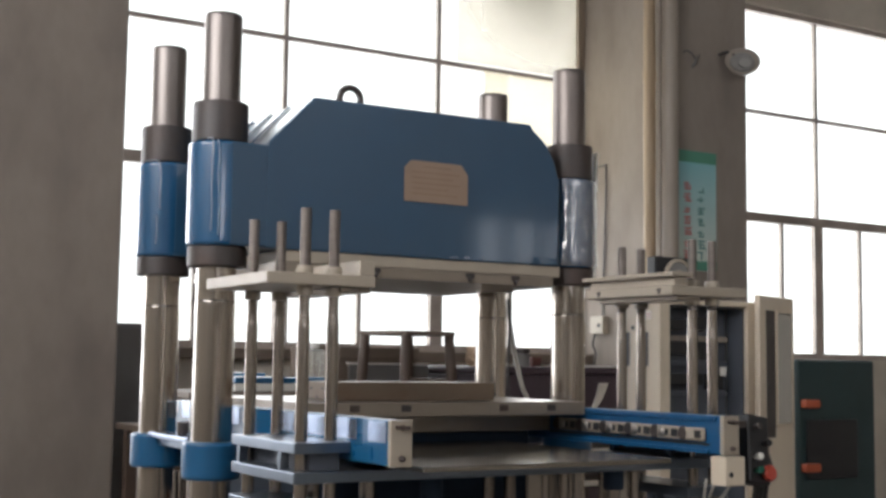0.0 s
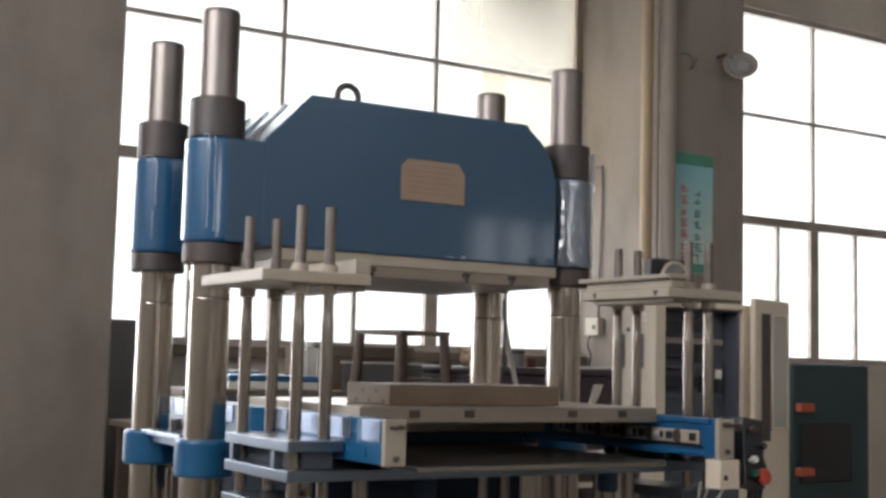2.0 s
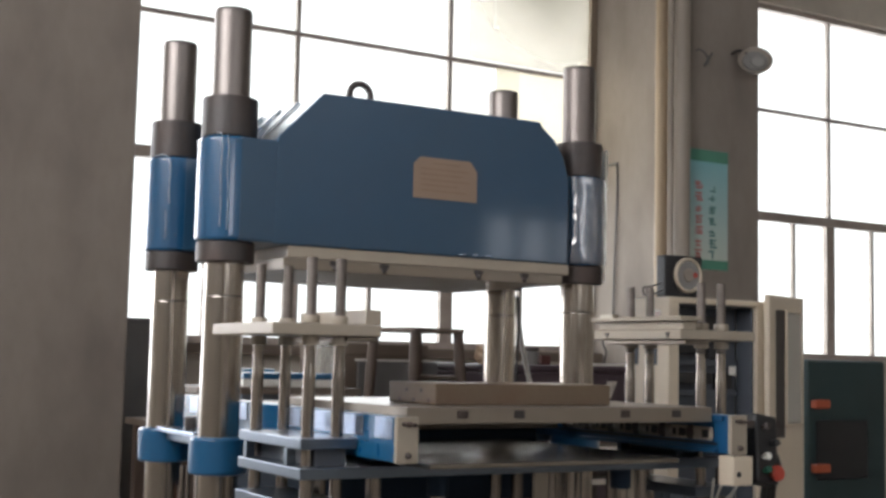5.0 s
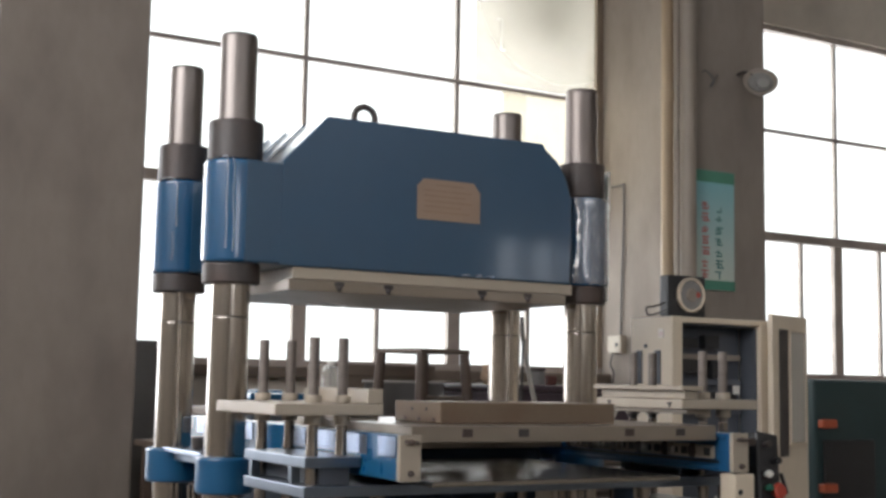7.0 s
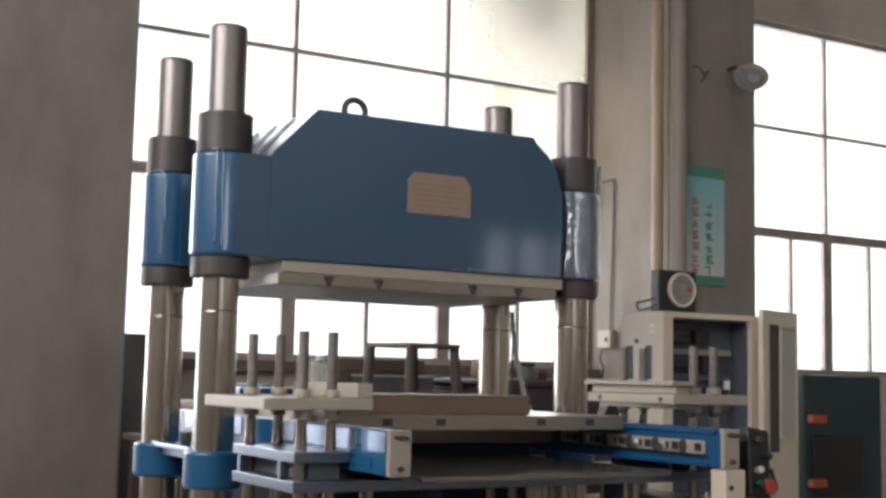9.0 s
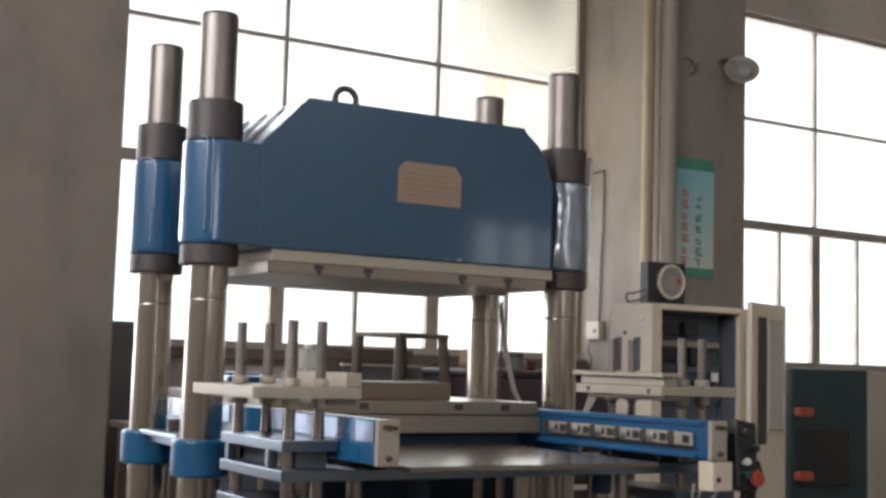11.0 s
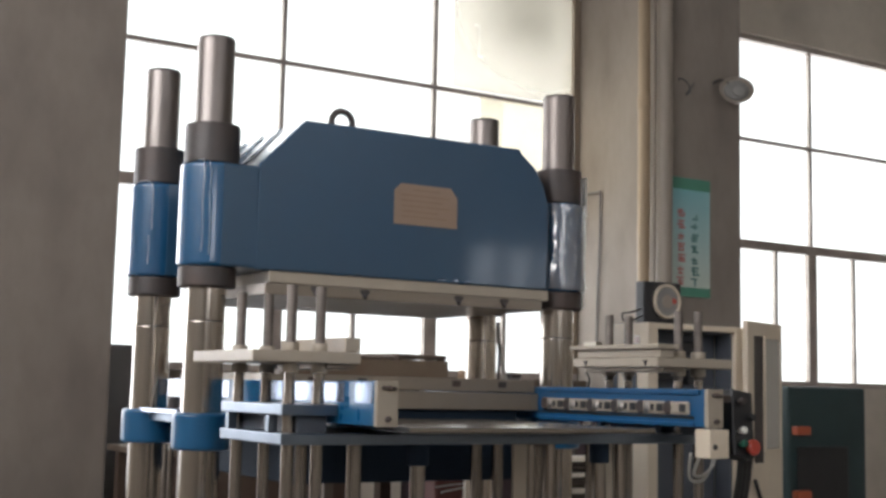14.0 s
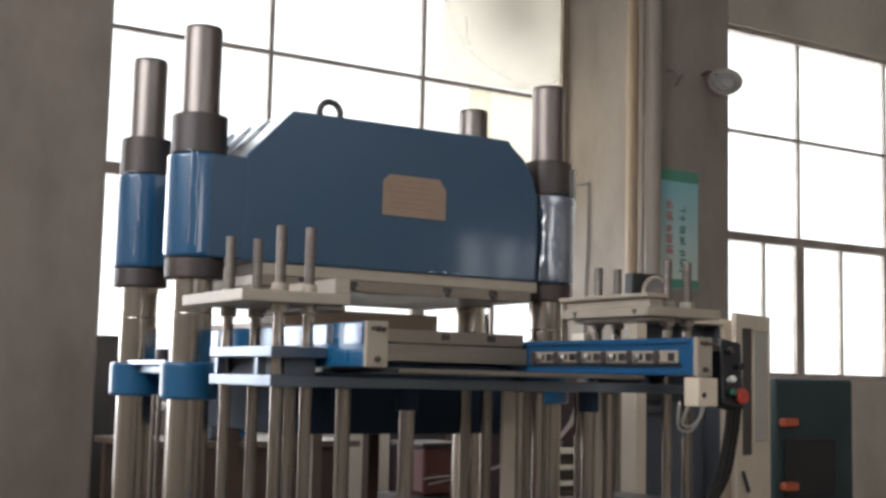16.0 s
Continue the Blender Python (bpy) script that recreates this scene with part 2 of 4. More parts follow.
HAZE.node_tree.links.new(glow.outputs[0], HAZE.node_tree.nodes["Material Output"].inputs[0])

# ---- building blocks ----
def box(bm, x0, x1, y0, y1, z0, z1, bevel=0.0, seg=2):
    vs = [bm.verts.new((x, y, z)) for x in (x0, x1) for y in (y0, y1) for z in (z0, z1)]
    fs = [bm.faces.new([vs[i] for i in q]) for q in ((0, 1, 3, 2), (4, 6, 7, 5), (0, 4, 5, 1), (2, 3, 7, 6), (0, 2, 6, 4), (1, 5, 7, 3))]
    if bevel:
        es = list({e for f in fs for e in f.edges})
        bmesh.ops.bevel(bm, geom=es, offset=bevel, segments=seg, affect="EDGES", profile=0.5)
    return bm


def lathe(bm, rings, m=Matrix(), n=32):
    """A turned body: rings of (radius, height) along z, closed at both ends, then moved by m."""
    loops, held = [], [rings[0]]
    for (r0, z0), (r1, z1) in zip(rings, rings[1:]):
        if math.hypot(r1 - r0, z1 - z0) > 0.03:
            k = 0.004 / math.hypot(r1 - r0, z1 - z0)
            held += [(r0 + k * (r1 - r0), z0 + k * (z1 - z0)), (r1 - k * (r1 - r0), z1 - k * (z1 - z0))]
        held.append((r1, z1))
    for r, z in held:
        loops.append([bm.verts.new(m @ Vector((r * math.cos(2 * math.pi * i / n), r * math.sin(2 * math.pi * i / n), z))) for i in range(n)])
    for a, b in zip(loops, loops[1:]):
        for i in range(n):
            f = bm.faces.new((a[i], a[(i + 1) % n], b[(i + 1) % n], b[i]))
            f.smooth = True
    bm.faces.new(loops[0][::-1])
    bm.faces.new(loops[-1])
    return bm


def drum(bm, x, y, z0, z1, r, edge=0.004, n=32):
    return lathe(bm, [(r - edge, z0), (r - 0.3 * edge, z0 + 0.3 * edge), (r, z0 + edge), (r, z1 - edge), (r - 0.3 * edge, z1 - 0.3 * edge), (r - edge, z1)], pose(x, y, 0), n)


def prism(bm, outline, y0, y1, bevel=0.0, m=Matrix()):
    """An outline in x and z, extruded along y."""
    a = [bm.verts.new(m @ Vector((x, y0, z))) for x, z in outline]
    b = [bm.verts.new(m @ Vector((x, y1, z))) for x, z in outline]
    fs = [bm.faces.new(a), bm.faces.new(b[::-1])]
    k = len(a)
    fs += [bm.faces.new((a[i], b[i], b[(i + 1) % k], a[(i + 1) % k])) for i in range(k)]
    bmesh.ops.recalc_face_normals(bm, faces=fs)
    if bevel:
        bmesh.ops.bevel(bm, geom=list({e for f in fs for e in f.edges}), offset=bevel, segments=2, affect="EDGES", profile=0.5)
    return bm


def part(name, bm, material, parent, label=""):
    me = bpy.data.meshes.new(name)
    bmesh.ops.recalc_face_normals(bm, faces=bm.faces[:])
    bm.to_mesh(me)
    bm.free()
    me.materials.append(material)
    ob = new(name, me)
    ob.parent = parent
    if label:
        tagged(ob, label)
    return ob


def slab(name, dims, material, parent, bevel=0.003, label=""):
    return part(name, box(bmesh.new(), *dims, bevel), material, parent, label)


def tube(name, points, r, material, parent, label="", n=8):
    """A bent pipe, hose or wire through the points."""
    pts = [Vector(p) for p in points]
    fine = []
    for i in range(len(pts) - 1):
        p0, p1, p2, p3 = pts[max(i - 1, 0)], pts[i], pts[i + 1], pts[min(i + 2, len(pts) - 1)]
        for s in range(6):
            u = s / 6
            fine.append(0.5 * (2 * p1 + (p2 - p0) * u + (2 * p0 - 5 * p1 + 4 * p2 - p3) * u * u + (3 * p1 - p0 - 3 * p2 + p3) * u ** 3))
    fine.append(pts[-1])
    bm = bmesh.new()
    loops = []
    for i, p in enumerate(fine):
        d = (fine[min(i + 1, len(fine) - 1)] - fine[max(i - 1, 0)]).normalized()
        side = d.cross(Vector((0.31, 0.87, 0.38))).normalized()
        up = d.cross(side)
        loops.append([bm.verts.new(p + r * (math.cos(2 * math.pi * k / n) * side + math.sin(2 * math.pi * k / n) * up)) for k in range(n)])
    for a, b in zip(loops, loops[1:]):
        for k in range(n):
            bm.faces.new((a[k], a[(k + 1) % n], b[(k + 1) % n], b[k])).smooth = True
    bm.faces.new(loops[0][::-1])
    bm.faces.new(loops[-1])
    return part(name, bm, material, parent, label)


def thing(name, label, category, group="", kind=""):
    return tagged(new(name), label, category, group, kind)


def setting(name, bm, material, label):
    return tagged(part(name, bm, material, None), label, name.split("_")[0], kind="structure")


# ---- the hall ----
setting("floor", box(bmesh.new(), -8, 16, -11, 7, -0.2, 0), FLOOR, "worn grey concrete floor of the hall")
setting("ceiling", box(bmesh.new(), -8, 16, -11, 7, 7.2, 7.4), ROOF, "grey sheet ceiling of the hall")
bm = bmesh.new()
SILL, HEAD = 1.60, 5.50
BAYS = ((1.0, 6.05), (7.35, 12.2))
box(bm, 1.0, 16, WALL, WALL + 0.3, 0, SILL)
box(bm, -8, 16, WALL, WALL + 0.3, HEAD, 7.2)
box(bm, -8, -3.9, WALL, WALL + 0.3, 0, HEAD)
box(bm, -0.1, 1.0, WALL, WALL + 0.3, 0, HEAD)
box(bm, -3.9, -0.1, WALL, WALL + 0.3, 0, 0.6)
box(bm, 6.05, 7.35, WALL, WALL + 0.3, SILL, HEAD)
box(bm, 12.2, 16, WALL, WALL + 0.3, SILL, HEAD)
setting("wall_north", bm, PLASTER, "cream plastered wall with tall window bays")
# Unseen west wall; its opening is added to let the side light in.
bm = bmesh.new()
for z0, z1 in ((0, 3.15), (5.6, 7.2)):
    box(bm, -4.5, -4.2, -11, WALL, z0, z1)
for y0, y1 in ((-11, -4.7), (-2.27, -2.13), (0.3, WALL)):
    box(bm, -4.5, -4.2, y0, y1, 3.15, 5.6)
setting("wall_west", bm, PLASTER, "unseen cream plastered wall with an opening added for side light")
# The long slot from 5.2 to 6.6 is added for the fill light.
bm = bmesh.new()
for x0, x1, z0, z1 in ((-8, 16, 0, 2.75), (-8, -2.1, 2.75, 3.42), (0.3, 7.3, 2.75, 3.42), (-0.94, -0.86, 2.75, 3.75), (8.9, 16, 2.75, 3.42), (7.78, 7.86, 2.75, 3.42), (8.34, 8.42, 2.75, 3.42), (-8, -2.1, 3.42, 3.75), (0.3, 16, 3.42, 3.75), (-8, 16, 3.75, 5.2), (-8, -6, 5.2, 6.6), (6, 16, 5.2, 6.6), (-8, 16, 6.6, 7.2)):
    box(bm, x0, x1, -10.2, -9.9, z0, z1)
setting("wall_south", bm, PLASTER, "unseen cream plastered wall with high windows, its clerestory added for fill light")
setting("wall_east", box(bmesh.new(), 14, 14.3, -11, 7, 0, 7.2), PLASTER, "plain cream plastered wall")


def window(name, x0, x1, posts, thin, label, last_dirty=False):
    w = thing(name, label, "window", kind="structure")
    slab("jamb", (x1 - 0.10, x1 - 0.01, WALL - 0.01, WALL + 0.059, SILL + 0.061, HEAD - 0.061), JAMB, w, 0.004, "pale timber jamb")
    y0, y1 = WALL + 0.06, WALL + 0.12
    slab("frame_head", (x0, x1, y0 - 0.02, y1, HEAD - 0.06, HEAD), FRAME, w, 0.004)
    slab("frame_sill", (x0, x1, y0 - 0.05, y1, SILL, SILL + 0.06), FRAME, w, 0.004)
    slab("transom", (x0, x1, y0 - 0.03, y1, 3.09, 3.19), FRAME, w, 0.004, "thick brown steel transom")
    slab("glazing_bar", (x0, x1, y0, y1 - 0.01, 4.295, 4.335), FRAME, w, 0.003)
    for x in posts:
        slab("mullion", (x - 0.02, x + 0.02, y0 + 0.004, y1 - 0.004, 3.19, HEAD - 0.06), FRAME, w, 0.003)
        slab("post", (x - 0.065, x + 0.065, y0 - 0.01, y1 - 0.004, SILL + 0.06, 3.09), FRAME, w, 0.004)
    for x in thin:
        slab("mullion", (x - 0.02, x + 0.02, y0 + 0.004, y1 - 0.004, SILL + 0.06, 3.09), FRAME, w, 0.003)
    xs = [x0, *posts, x1]
    for i, (a, b) in enumerate(zip(xs, xs[1:])):
        for z0, z1 in ((SILL + 0.06, 3.09), (3.19, 4.295), (4.335, HEAD - 0.06)):
            dirty = last_dirty and b == x1 and z0 > 3
            p = slab("pane", (a + 0.02, b - 0.02, y0 + 0.02, y0 + 0.026, z0, z1), DIRTY if dirty else GLASS, w, 0)
            p.visible_shadow = False
    return w


window("window_1", 1.0, 6.05, (2.82, 4.37), (2.05, 3.58, 5.2), "tall steel-framed factory window with overexposed daylight behind", True)
window("window_2", 7.35, 12.2, (9.4, 10.9), (8.84, 10.1, 11.6), "tall steel-framed window beside a concrete pillar")
bay = thing("window_3", "tall steel-framed window bay beside a pillar", "window", kind="structure")
for x in (-3.87, -2.62, -1.38, -0.13):
    slab("mullion", (x - 0.03, x + 0.03, WALL + 0.06, WALL + 0.12, 0.6, HEAD), FRAME, bay, 0.003)
for z in (0.63, 1.63, 3.14, 4.3):
    slab("glazing_bar", (-3.9, -0.1, WALL + 0.05, WALL + 0.058, z - 0.03, z + 0.03), FRAME, bay, 0.003)
# backdrop_2 and backdrop_3 are unseen glowing planes, added for bright reflections.
for name, dims in (("backdrop_1", (-12, 34, 13.0, 13.1, -3, 18)), ("backdrop_2", (-13.1, -13.0, -14, 9, -3, 14)), ("backdrop_3", (-12, 24, -15.1, -15.0, -3, 14))):
    tagged(slab(name, dims, HAZE, None, 0), "pale hazy daylight outside the windows", "backdrop", kind="structure")

pillar_label = "stained bare concrete wall pillar between window bays"
setting("pillar_1", box(bmesh.new(), 6.02, 7.11, 4.65, WALL, 0, 7.2, 0.02), CONCRETE, pillar_label)
setting("pillar_2", box(bmesh.new(), 0.0, 1.06, 4.65, WALL, 0, 7.2, 0.02), CONCRETE, pillar_label)
CREASE = glass_mat("creased_plastic", (0.955, 0.955, 0.945), 0.02, 0.11, (0.5, 0.49, 0.46), 2.5)
WHITE_FILM = glass_mat("white_tape", (0.97, 0.97, 0.97), 0.02, 0.5, (0.9, 0.9, 0.9), 4)
sheet = thing("plastic_sheet", "translucent plastic sheet fixed over a window pane, greyer towards its middle", "plastic sheet", "plastic sheets on the window")
slab("film", (4.54, 5.94, WALL + 0.02, WALL + 0.026, 4.34, 5.43), FILM_GRADED, sheet, 0.002)
for x0, x1, z0, z1 in ((4.80, 4.825, 4.66, 4.98), (4.76, 4.80, 4.955, 4.98), (4.825, 4.86, 4.66, 4.685)):
    slab("tape", (x0, x1, WALL - 0.003, WALL + 0.001, z0, z1), WHITE_FILM, sheet, 0.001, "white tape")
low = thing("plastic_sheet", "yellowed plastic sheet covering part of a pane", "plastic sheet", "plastic sheets on the window")
slab("film", (4.85, 5.94, WALL + 0.02, WALL + 0.026, 3.20, 4.29), FILM, low, 0.002)
slab("fold", (4.86, 5.11, WALL + 0.012, WALL + 0.018, 3.20, 4.29), CREASE, low, 0.002)

# ---- the press: fixed frame ----
W, L = 1.5, 0.565
press = thing("hydraulic_press", "large blue four-column hydraulic press with chromed columns", "press")
outline = [(0.13, 1.884), (1.37, 1.884), (1.376, 2.216), (1.351, 2.299), (1.305, 2.370), (1.247, 2.414), (1.236, 2.434), (0.306, 2.430), (0.135, 2.252)]
crosshead = part("crosshead", prism(bmesh.new(), outline, -0.108, L + 0.108, 0.006), BLUE, press, "dark blue glossy welded crosshead")
for x, inner in ((0, 1), (W, -1)):
    for y in (0, L):
        col = bmesh.new()
        lathe(col, [(0.068, 0.3), (0.069, 0.31), (0.069, 1.6992), (0.068, 1.70)], pose(x, y, 0), 40)
        post = part("column", col, CHROME, press, "chromed round press column")
        part("column_neck", lathe(bmesh.new(), [(0.0678, 1.7005), (0.0678, 1.95), (0.06, 1.951)], pose(x, y, 0), 40), CHROME, post)
        part("column_top", lathe(bmesh.new(), [(0.066, 2.2), (0.066, 2.685), (0.0645, 2.694), (0.061, 2.70)], pose(x, y, 0), 40), TURNED, post, "dull turned steel column end")
        part("sleeve", drum(bmesh.new(), x, y, 1.886, 2.244, 0.107, 0.012, 40), SLEEVE, press, "blue painted column sleeve")
        slab("lug", (min(x, x + inner * 0.14), max(x, x + inner * 0.14), y - (0.1075 if x == 0 else 0.06), y + 0.1075, 1.887, 2.243), BLUE, press, 0.008)
        nut = part("top_nut", drum(bmesh.new(), x, y, 2.245, 2.385, 0.096, 0.005, 16), DARK_STEEL, press, "dark steel column nut")
        part("bottom_nut", drum(bmesh.new(), x, y, 1.815, 1.885, 0.1, 0.005, 16), DARK_STEEL, press, "dark steel column nut")
slab("end_plate", (1.24, 1.40, 0.30, L + 0.10, 2.20, 2.405), BLUE, press, 0.006)
# White strips stand in for the window's reflection along the sleeve's right edge.
slab("reflection_strip", (1.607, 1.618, -0.03, 0.03, 1.83, 2.20), WHITE, press, 0.002, "white strip drawn for the window reflection on the sleeve")
slab("reflection_strip", (1.616, 1.627, -0.03, 0.03, 2.21, 2.37), WHITE, press, 0.002, "white strip drawn for the window reflection on the sleeve")
WRAP = glass_mat("crumpled_clear_film", (0.94, 0.95, 0.96), 0.42, 0.3, (0.75, 0.76, 0.78), 9, 0.2)
wrap = bmesh.new()
loops = []
for k in range(49):
    z = 1.892 + 0.346 * k / 48
    ring_k = []
    for i in range(72):
        a = 2 * math.pi * i / 72
        at = Vector((math.cos(a) * 1.6, math.sin(a) * 1.6, z * 9))
        r = 0.1125 + 0.0045 * noise.noise(at) + 0.0022 * noise.noise(at * 2.7) + 0.0008 * noise.noise(at * 7)
        ring_k.append(wrap.verts.new((W + r * math.cos(a), r * math.sin(a), z)))
    loops.append(ring_k)
for a, b in zip(loops, loops[1:]):
    for i in range(72):
        wrap.faces.new((a[i], a[(i + 1) % 72], b[(i + 1) % 72], b[i])).smooth = True
FILM_EDGE = mat("curled_film_edge", (0.55, 0.60, 0.66), 0.3, grain=0.1, scale=30, bump=0.02, coat=0.5)
for y, runs in ((0, (((226, 2.246), (231, 2.248), (236, 2.244), (237.5, 2.20), (236.5, 2.10), (238, 2.0), (237, 1.93)), ((246, 2.244), (249, 2.20), (248, 2.12), (250.5, 2.03), (250, 1.92)))),
                (L, (((205, 2.243), (218, 2.247), (230, 2.246), (238, 2.235), (242, 2.20), (241, 2.12), (242.5, 2.06)), ((236, 2.04), (237, 1.98), (236, 1.93))))):
    for run in runs:
        tube("film_edge", [(0.1085 * math.cos(math.radians(a)), y + 0.1085 * math.sin(math.radians(a)), z) for a, z in run], 0.0013, FILM_EDGE, press, "curled pale edge of protective film", 6)
part("film_wrap", wrap, WRAP, press, "crumpled clear film round a sleeve")
slab("insulation_plate", (0.19, 1.385, -0.10, L + 0.1, 1.842, 1.883), BEIGE, press, 0.003, "beige upper insulation plate")
upper = slab("upper_platen", (0.175, 1.355, -0.10, L + 0.14, 1.800, 1.841), PLATE, press, 0.003, "ground steel upper heating platen")
for x in (0.368, 0.565, 0.966, 1.173):
    slab("clip", (x - 0.018, x + 0.018, -0.106, -0.1005, 1.822, 1.838), DARK_STEEL, upper, 0.002)
    part("clip_pin", lathe(bmesh.new(), [(0.004, 1.802), (0.013, 1.822)], pose(x, -0.104, 0), 12), DARK_STEEL, upper)
for y in (0.10, 0.27, 0.44):
    rib = prism(bmesh.new(), [(0.150, 2.2715), (0.300, 2.4265), (0.300, 2.4345), (0.142, 2.2715)], y - 0.012, y + 0.012, 0.002)
    part("rib", rib, BLUE, crosshead)
for x0, w, h in ((0.86, 0.05, 0.006), (0.93, 0.03, 0.010), (0.975, 0.045, 0.005), (0.52, 0.02, 0.004)):
    chip = prism(bmesh.new(), [(x0, 1.8905), (x0 + w, 1.8905), (x0 + w * 0.8, 1.8905 + h), (x0 + w * 0.3, 1.8905 + h * 0.7)], -0.1092, -0.1083)
    part("paint_chip", chip, PALE_BLUE, crosshead, "pale chip in the paint")
eye = bmesh.new()
n1, n2 = 28, 10
ring = [[eye.verts.new(((0.045 + 0.013 * math.cos(2 * math.pi * k / n2)) * math.cos(2 * math.pi * i / n1), 0.013 * math.sin(2 * math.pi * k / n2), (0.045 + 0.013 * math.cos(2 * math.pi * k / n2)) * math.sin(2 * math.pi * i / n1))) for k in range(n2)] for i in range(n1)]
for i in range(n1):
    for k in range(n2):
        eye.faces.new((ring[i][k], ring[(i + 1) % n1][k], ring[(i + 1) % n1][(k + 1) % n2], ring[i][(k + 1) % n2])).smooth = True
eye.transform(pose(0.60, 0.2, 2.51))
drum(eye, 0.60, 0.2, 2.431, 2.462, 0.035, 0.004, 20)
part("lifting_eye", eye, DARK_STEEL, press, "dark steel lifting eye bolt")
plate_bm = bmesh.new()
prism(plate_bm, [(0.672, 2.09), (0.945, 2.09), (0.945, 2.205), (0.915, 2.243), (0.70, 2.243), (0.672, 2.215)], -0.1115, -0.109, 0)
nameplate = part("nameplate", plate_bm, BRASS, press, "tan nameplate with small unreadable print")
for z, x0, x1 in ((2.222, 0.75, 0.87), (2.20, 0.70, 0.91), (2.18, 0.70, 0.88), (2.16, 0.70, 0.91), (2.14, 0.70, 0.86), (2.12, 0.70, 0.90)):
    slab("print_line", (x0, x1, -0.1122, -0.1118, z - 0.003, z + 0.003), BRASS_DARK, nameplate, 0)
slab("base", (-0.15, 1.65, -0.2, L + 0.2, 0.0, 0.42), BLUE, press, 0.01, "dark blue press base")
part("ram", drum(bmesh.new(), 0.62, 0.28, 0.42, 0.99, 0.16, 0.01, 40), RUST, press, "brownish hydraulic ram cylinder")

BALL = mat("polished_steel", (0.40, 0.37, 0.34), 0.32, 1.0, grain=0.1, scale=60, bump=0.02, stain=0.15)

# ---- the press: lift table that rises ----
table = thing("lift_table", "blue lift table of the press with slide rails and steel shelf", "lift table")
slab("bolster", (0.30, 1.25, -0.09, L + 0.09, 0.985, 1.245), SHADED_BLUE, table, 0.006, "dark blue moving bolster")
for x in (0, W):
    for y in (0, L):
        part("bushing", drum(bmesh.new(), x, y, 1.10, 1.226, 0.098, 0.01, 32), BRIGHT_BLUE, table, "blue painted guide bushing round a column")
for x0, x1 in ((-0.03, 0.31), (1.24, 1.53)):
    slab("bracket", (x0, x1, 0.11, L - 0.11, 1.185, 1.215), STEEL_BLUE, table, 0.004)
slab("tie_plate", (-0.06, 0.05, 0.08, L - 0.08, 1.2155, 1.232), PALE_BLUE, table, 0.003, "pale worn steel tie plate")
for x, y in ((-0.045, 0.22), (-0.01, 0.26)):
    part("thin_rod", drum(bmesh.new(), x, y, 0.4, 1.11, 0.008, 0.001, 12), ROD, table)
part("knob", drum(bmesh.new(), 0.02, 0.34, 1.2325, 1.275, 0.022, 0.004, 16), DARK_STEEL, table)
slab("stop_block", (0.05, 0.10, 0.30, 0.36, 1.235, 1.35), WHITE, table, 0.003, "pale stop block at the rail")
slab("lower_platen", (0.20, 1.325, -0.125, L + 0.14, 1.25, 1.314), PLATE, table, 0.003, "ground steel lower heating platen")
for x0, x1, inner in ((0.11, 0.17, 0), (1.33, 1.39, 1)):
    rail = slab("rail", (x0, x1, -1.05, 0.75, 1.218, 1.342), SHADED_RAIL_BLUE if inner else BRIGHT_BLUE, table, 0.003, "bright blue slide rail")
    slab("end_block", (x0 - 0.004, x1 + 0.004, -1.068, -1.051, 1.216, 1.343), BEIGE, rail, 0.002, "beige rail end block with bolts")
    for dx, dz, r in ((0.016, 0.108, 0.006), (0.032, 0.107, 0.008), (0.048, 0.106, 0.006), (0.030, 0.022, 0.009)):
        b = lathe(bmesh.new(), [(r, 0), (r, 0.008), (r * 0.7, 0.010), (r * 0.6, 0.016)], pose(x0 + dx, -1.0685, 1.216 + dz, 90), 8)
        part("bolt", b, DARK_STEEL, rail)
    if inner:
        for i in range(6):
            y = -0.985 + i * 0.141 - (0.027 if i else 0)
            cage = slab("roller_cage", (1.316, 1.329, y, y + (0.124 if i else 0.097), 1.257, 1.301), CAGE, rail, 0.008, "dull beige roller housing")
            slab("slot", (1.3145, 1.3165, y + 0.012, y + 0.044, 1.266, 1.292), BLACK, cage, 0.001)
            if i:
                slab("slot", (1.3145, 1.3165, y + 0.058, y + 0.074, 1.268, 1.290), BLACK, cage, 0.001)
                part("roller", lathe(bmesh.new(), [(0.018, 0), (0.0175, 0.004), (0.013, 0.008), (0.006, 0.0105)], pose(1.3165, y + 0.093, 1.279, 0, -90), 16), BALL, cage, "bright steel roller")
            part("spacer", lathe(bmesh.new(), [(0.024, 0), (0.024, 0.010), (0.020, 0.013)], pose(1.328, y + (0.131 if i else 0.104), 1.279, 0, -90), 16), DARK_STEEL, rail)
        # Black strip painted for the shadow line in the groove below the cages.
        slab("groove_shadow_line", (1.3275, 1.3297, -1.0, -0.12, 1.244, 1.252), BLACK, rail, 0)
        slab("lower_lip", (1.316, 1.3295, -1.0, -0.12, 1.219, 1.232), SHADED_RAIL_BLUE, rail, 0.003)
        slab("upper_lip", (1.318, 1.3295, -1.03, -0.12, 1.324, 1.3415), SHADED_RAIL_BLUE, rail, 0.003)
    else:
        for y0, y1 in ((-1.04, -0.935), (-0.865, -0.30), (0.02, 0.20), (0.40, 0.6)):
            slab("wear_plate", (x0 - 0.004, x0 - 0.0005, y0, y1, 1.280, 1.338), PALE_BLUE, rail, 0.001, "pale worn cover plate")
slab("base_plate", (-0.07, 1.57, -0.83, -0.36, 1.156, 1.188), STEEL_BLUE, table, 0.003, "blue grey steel base plate")
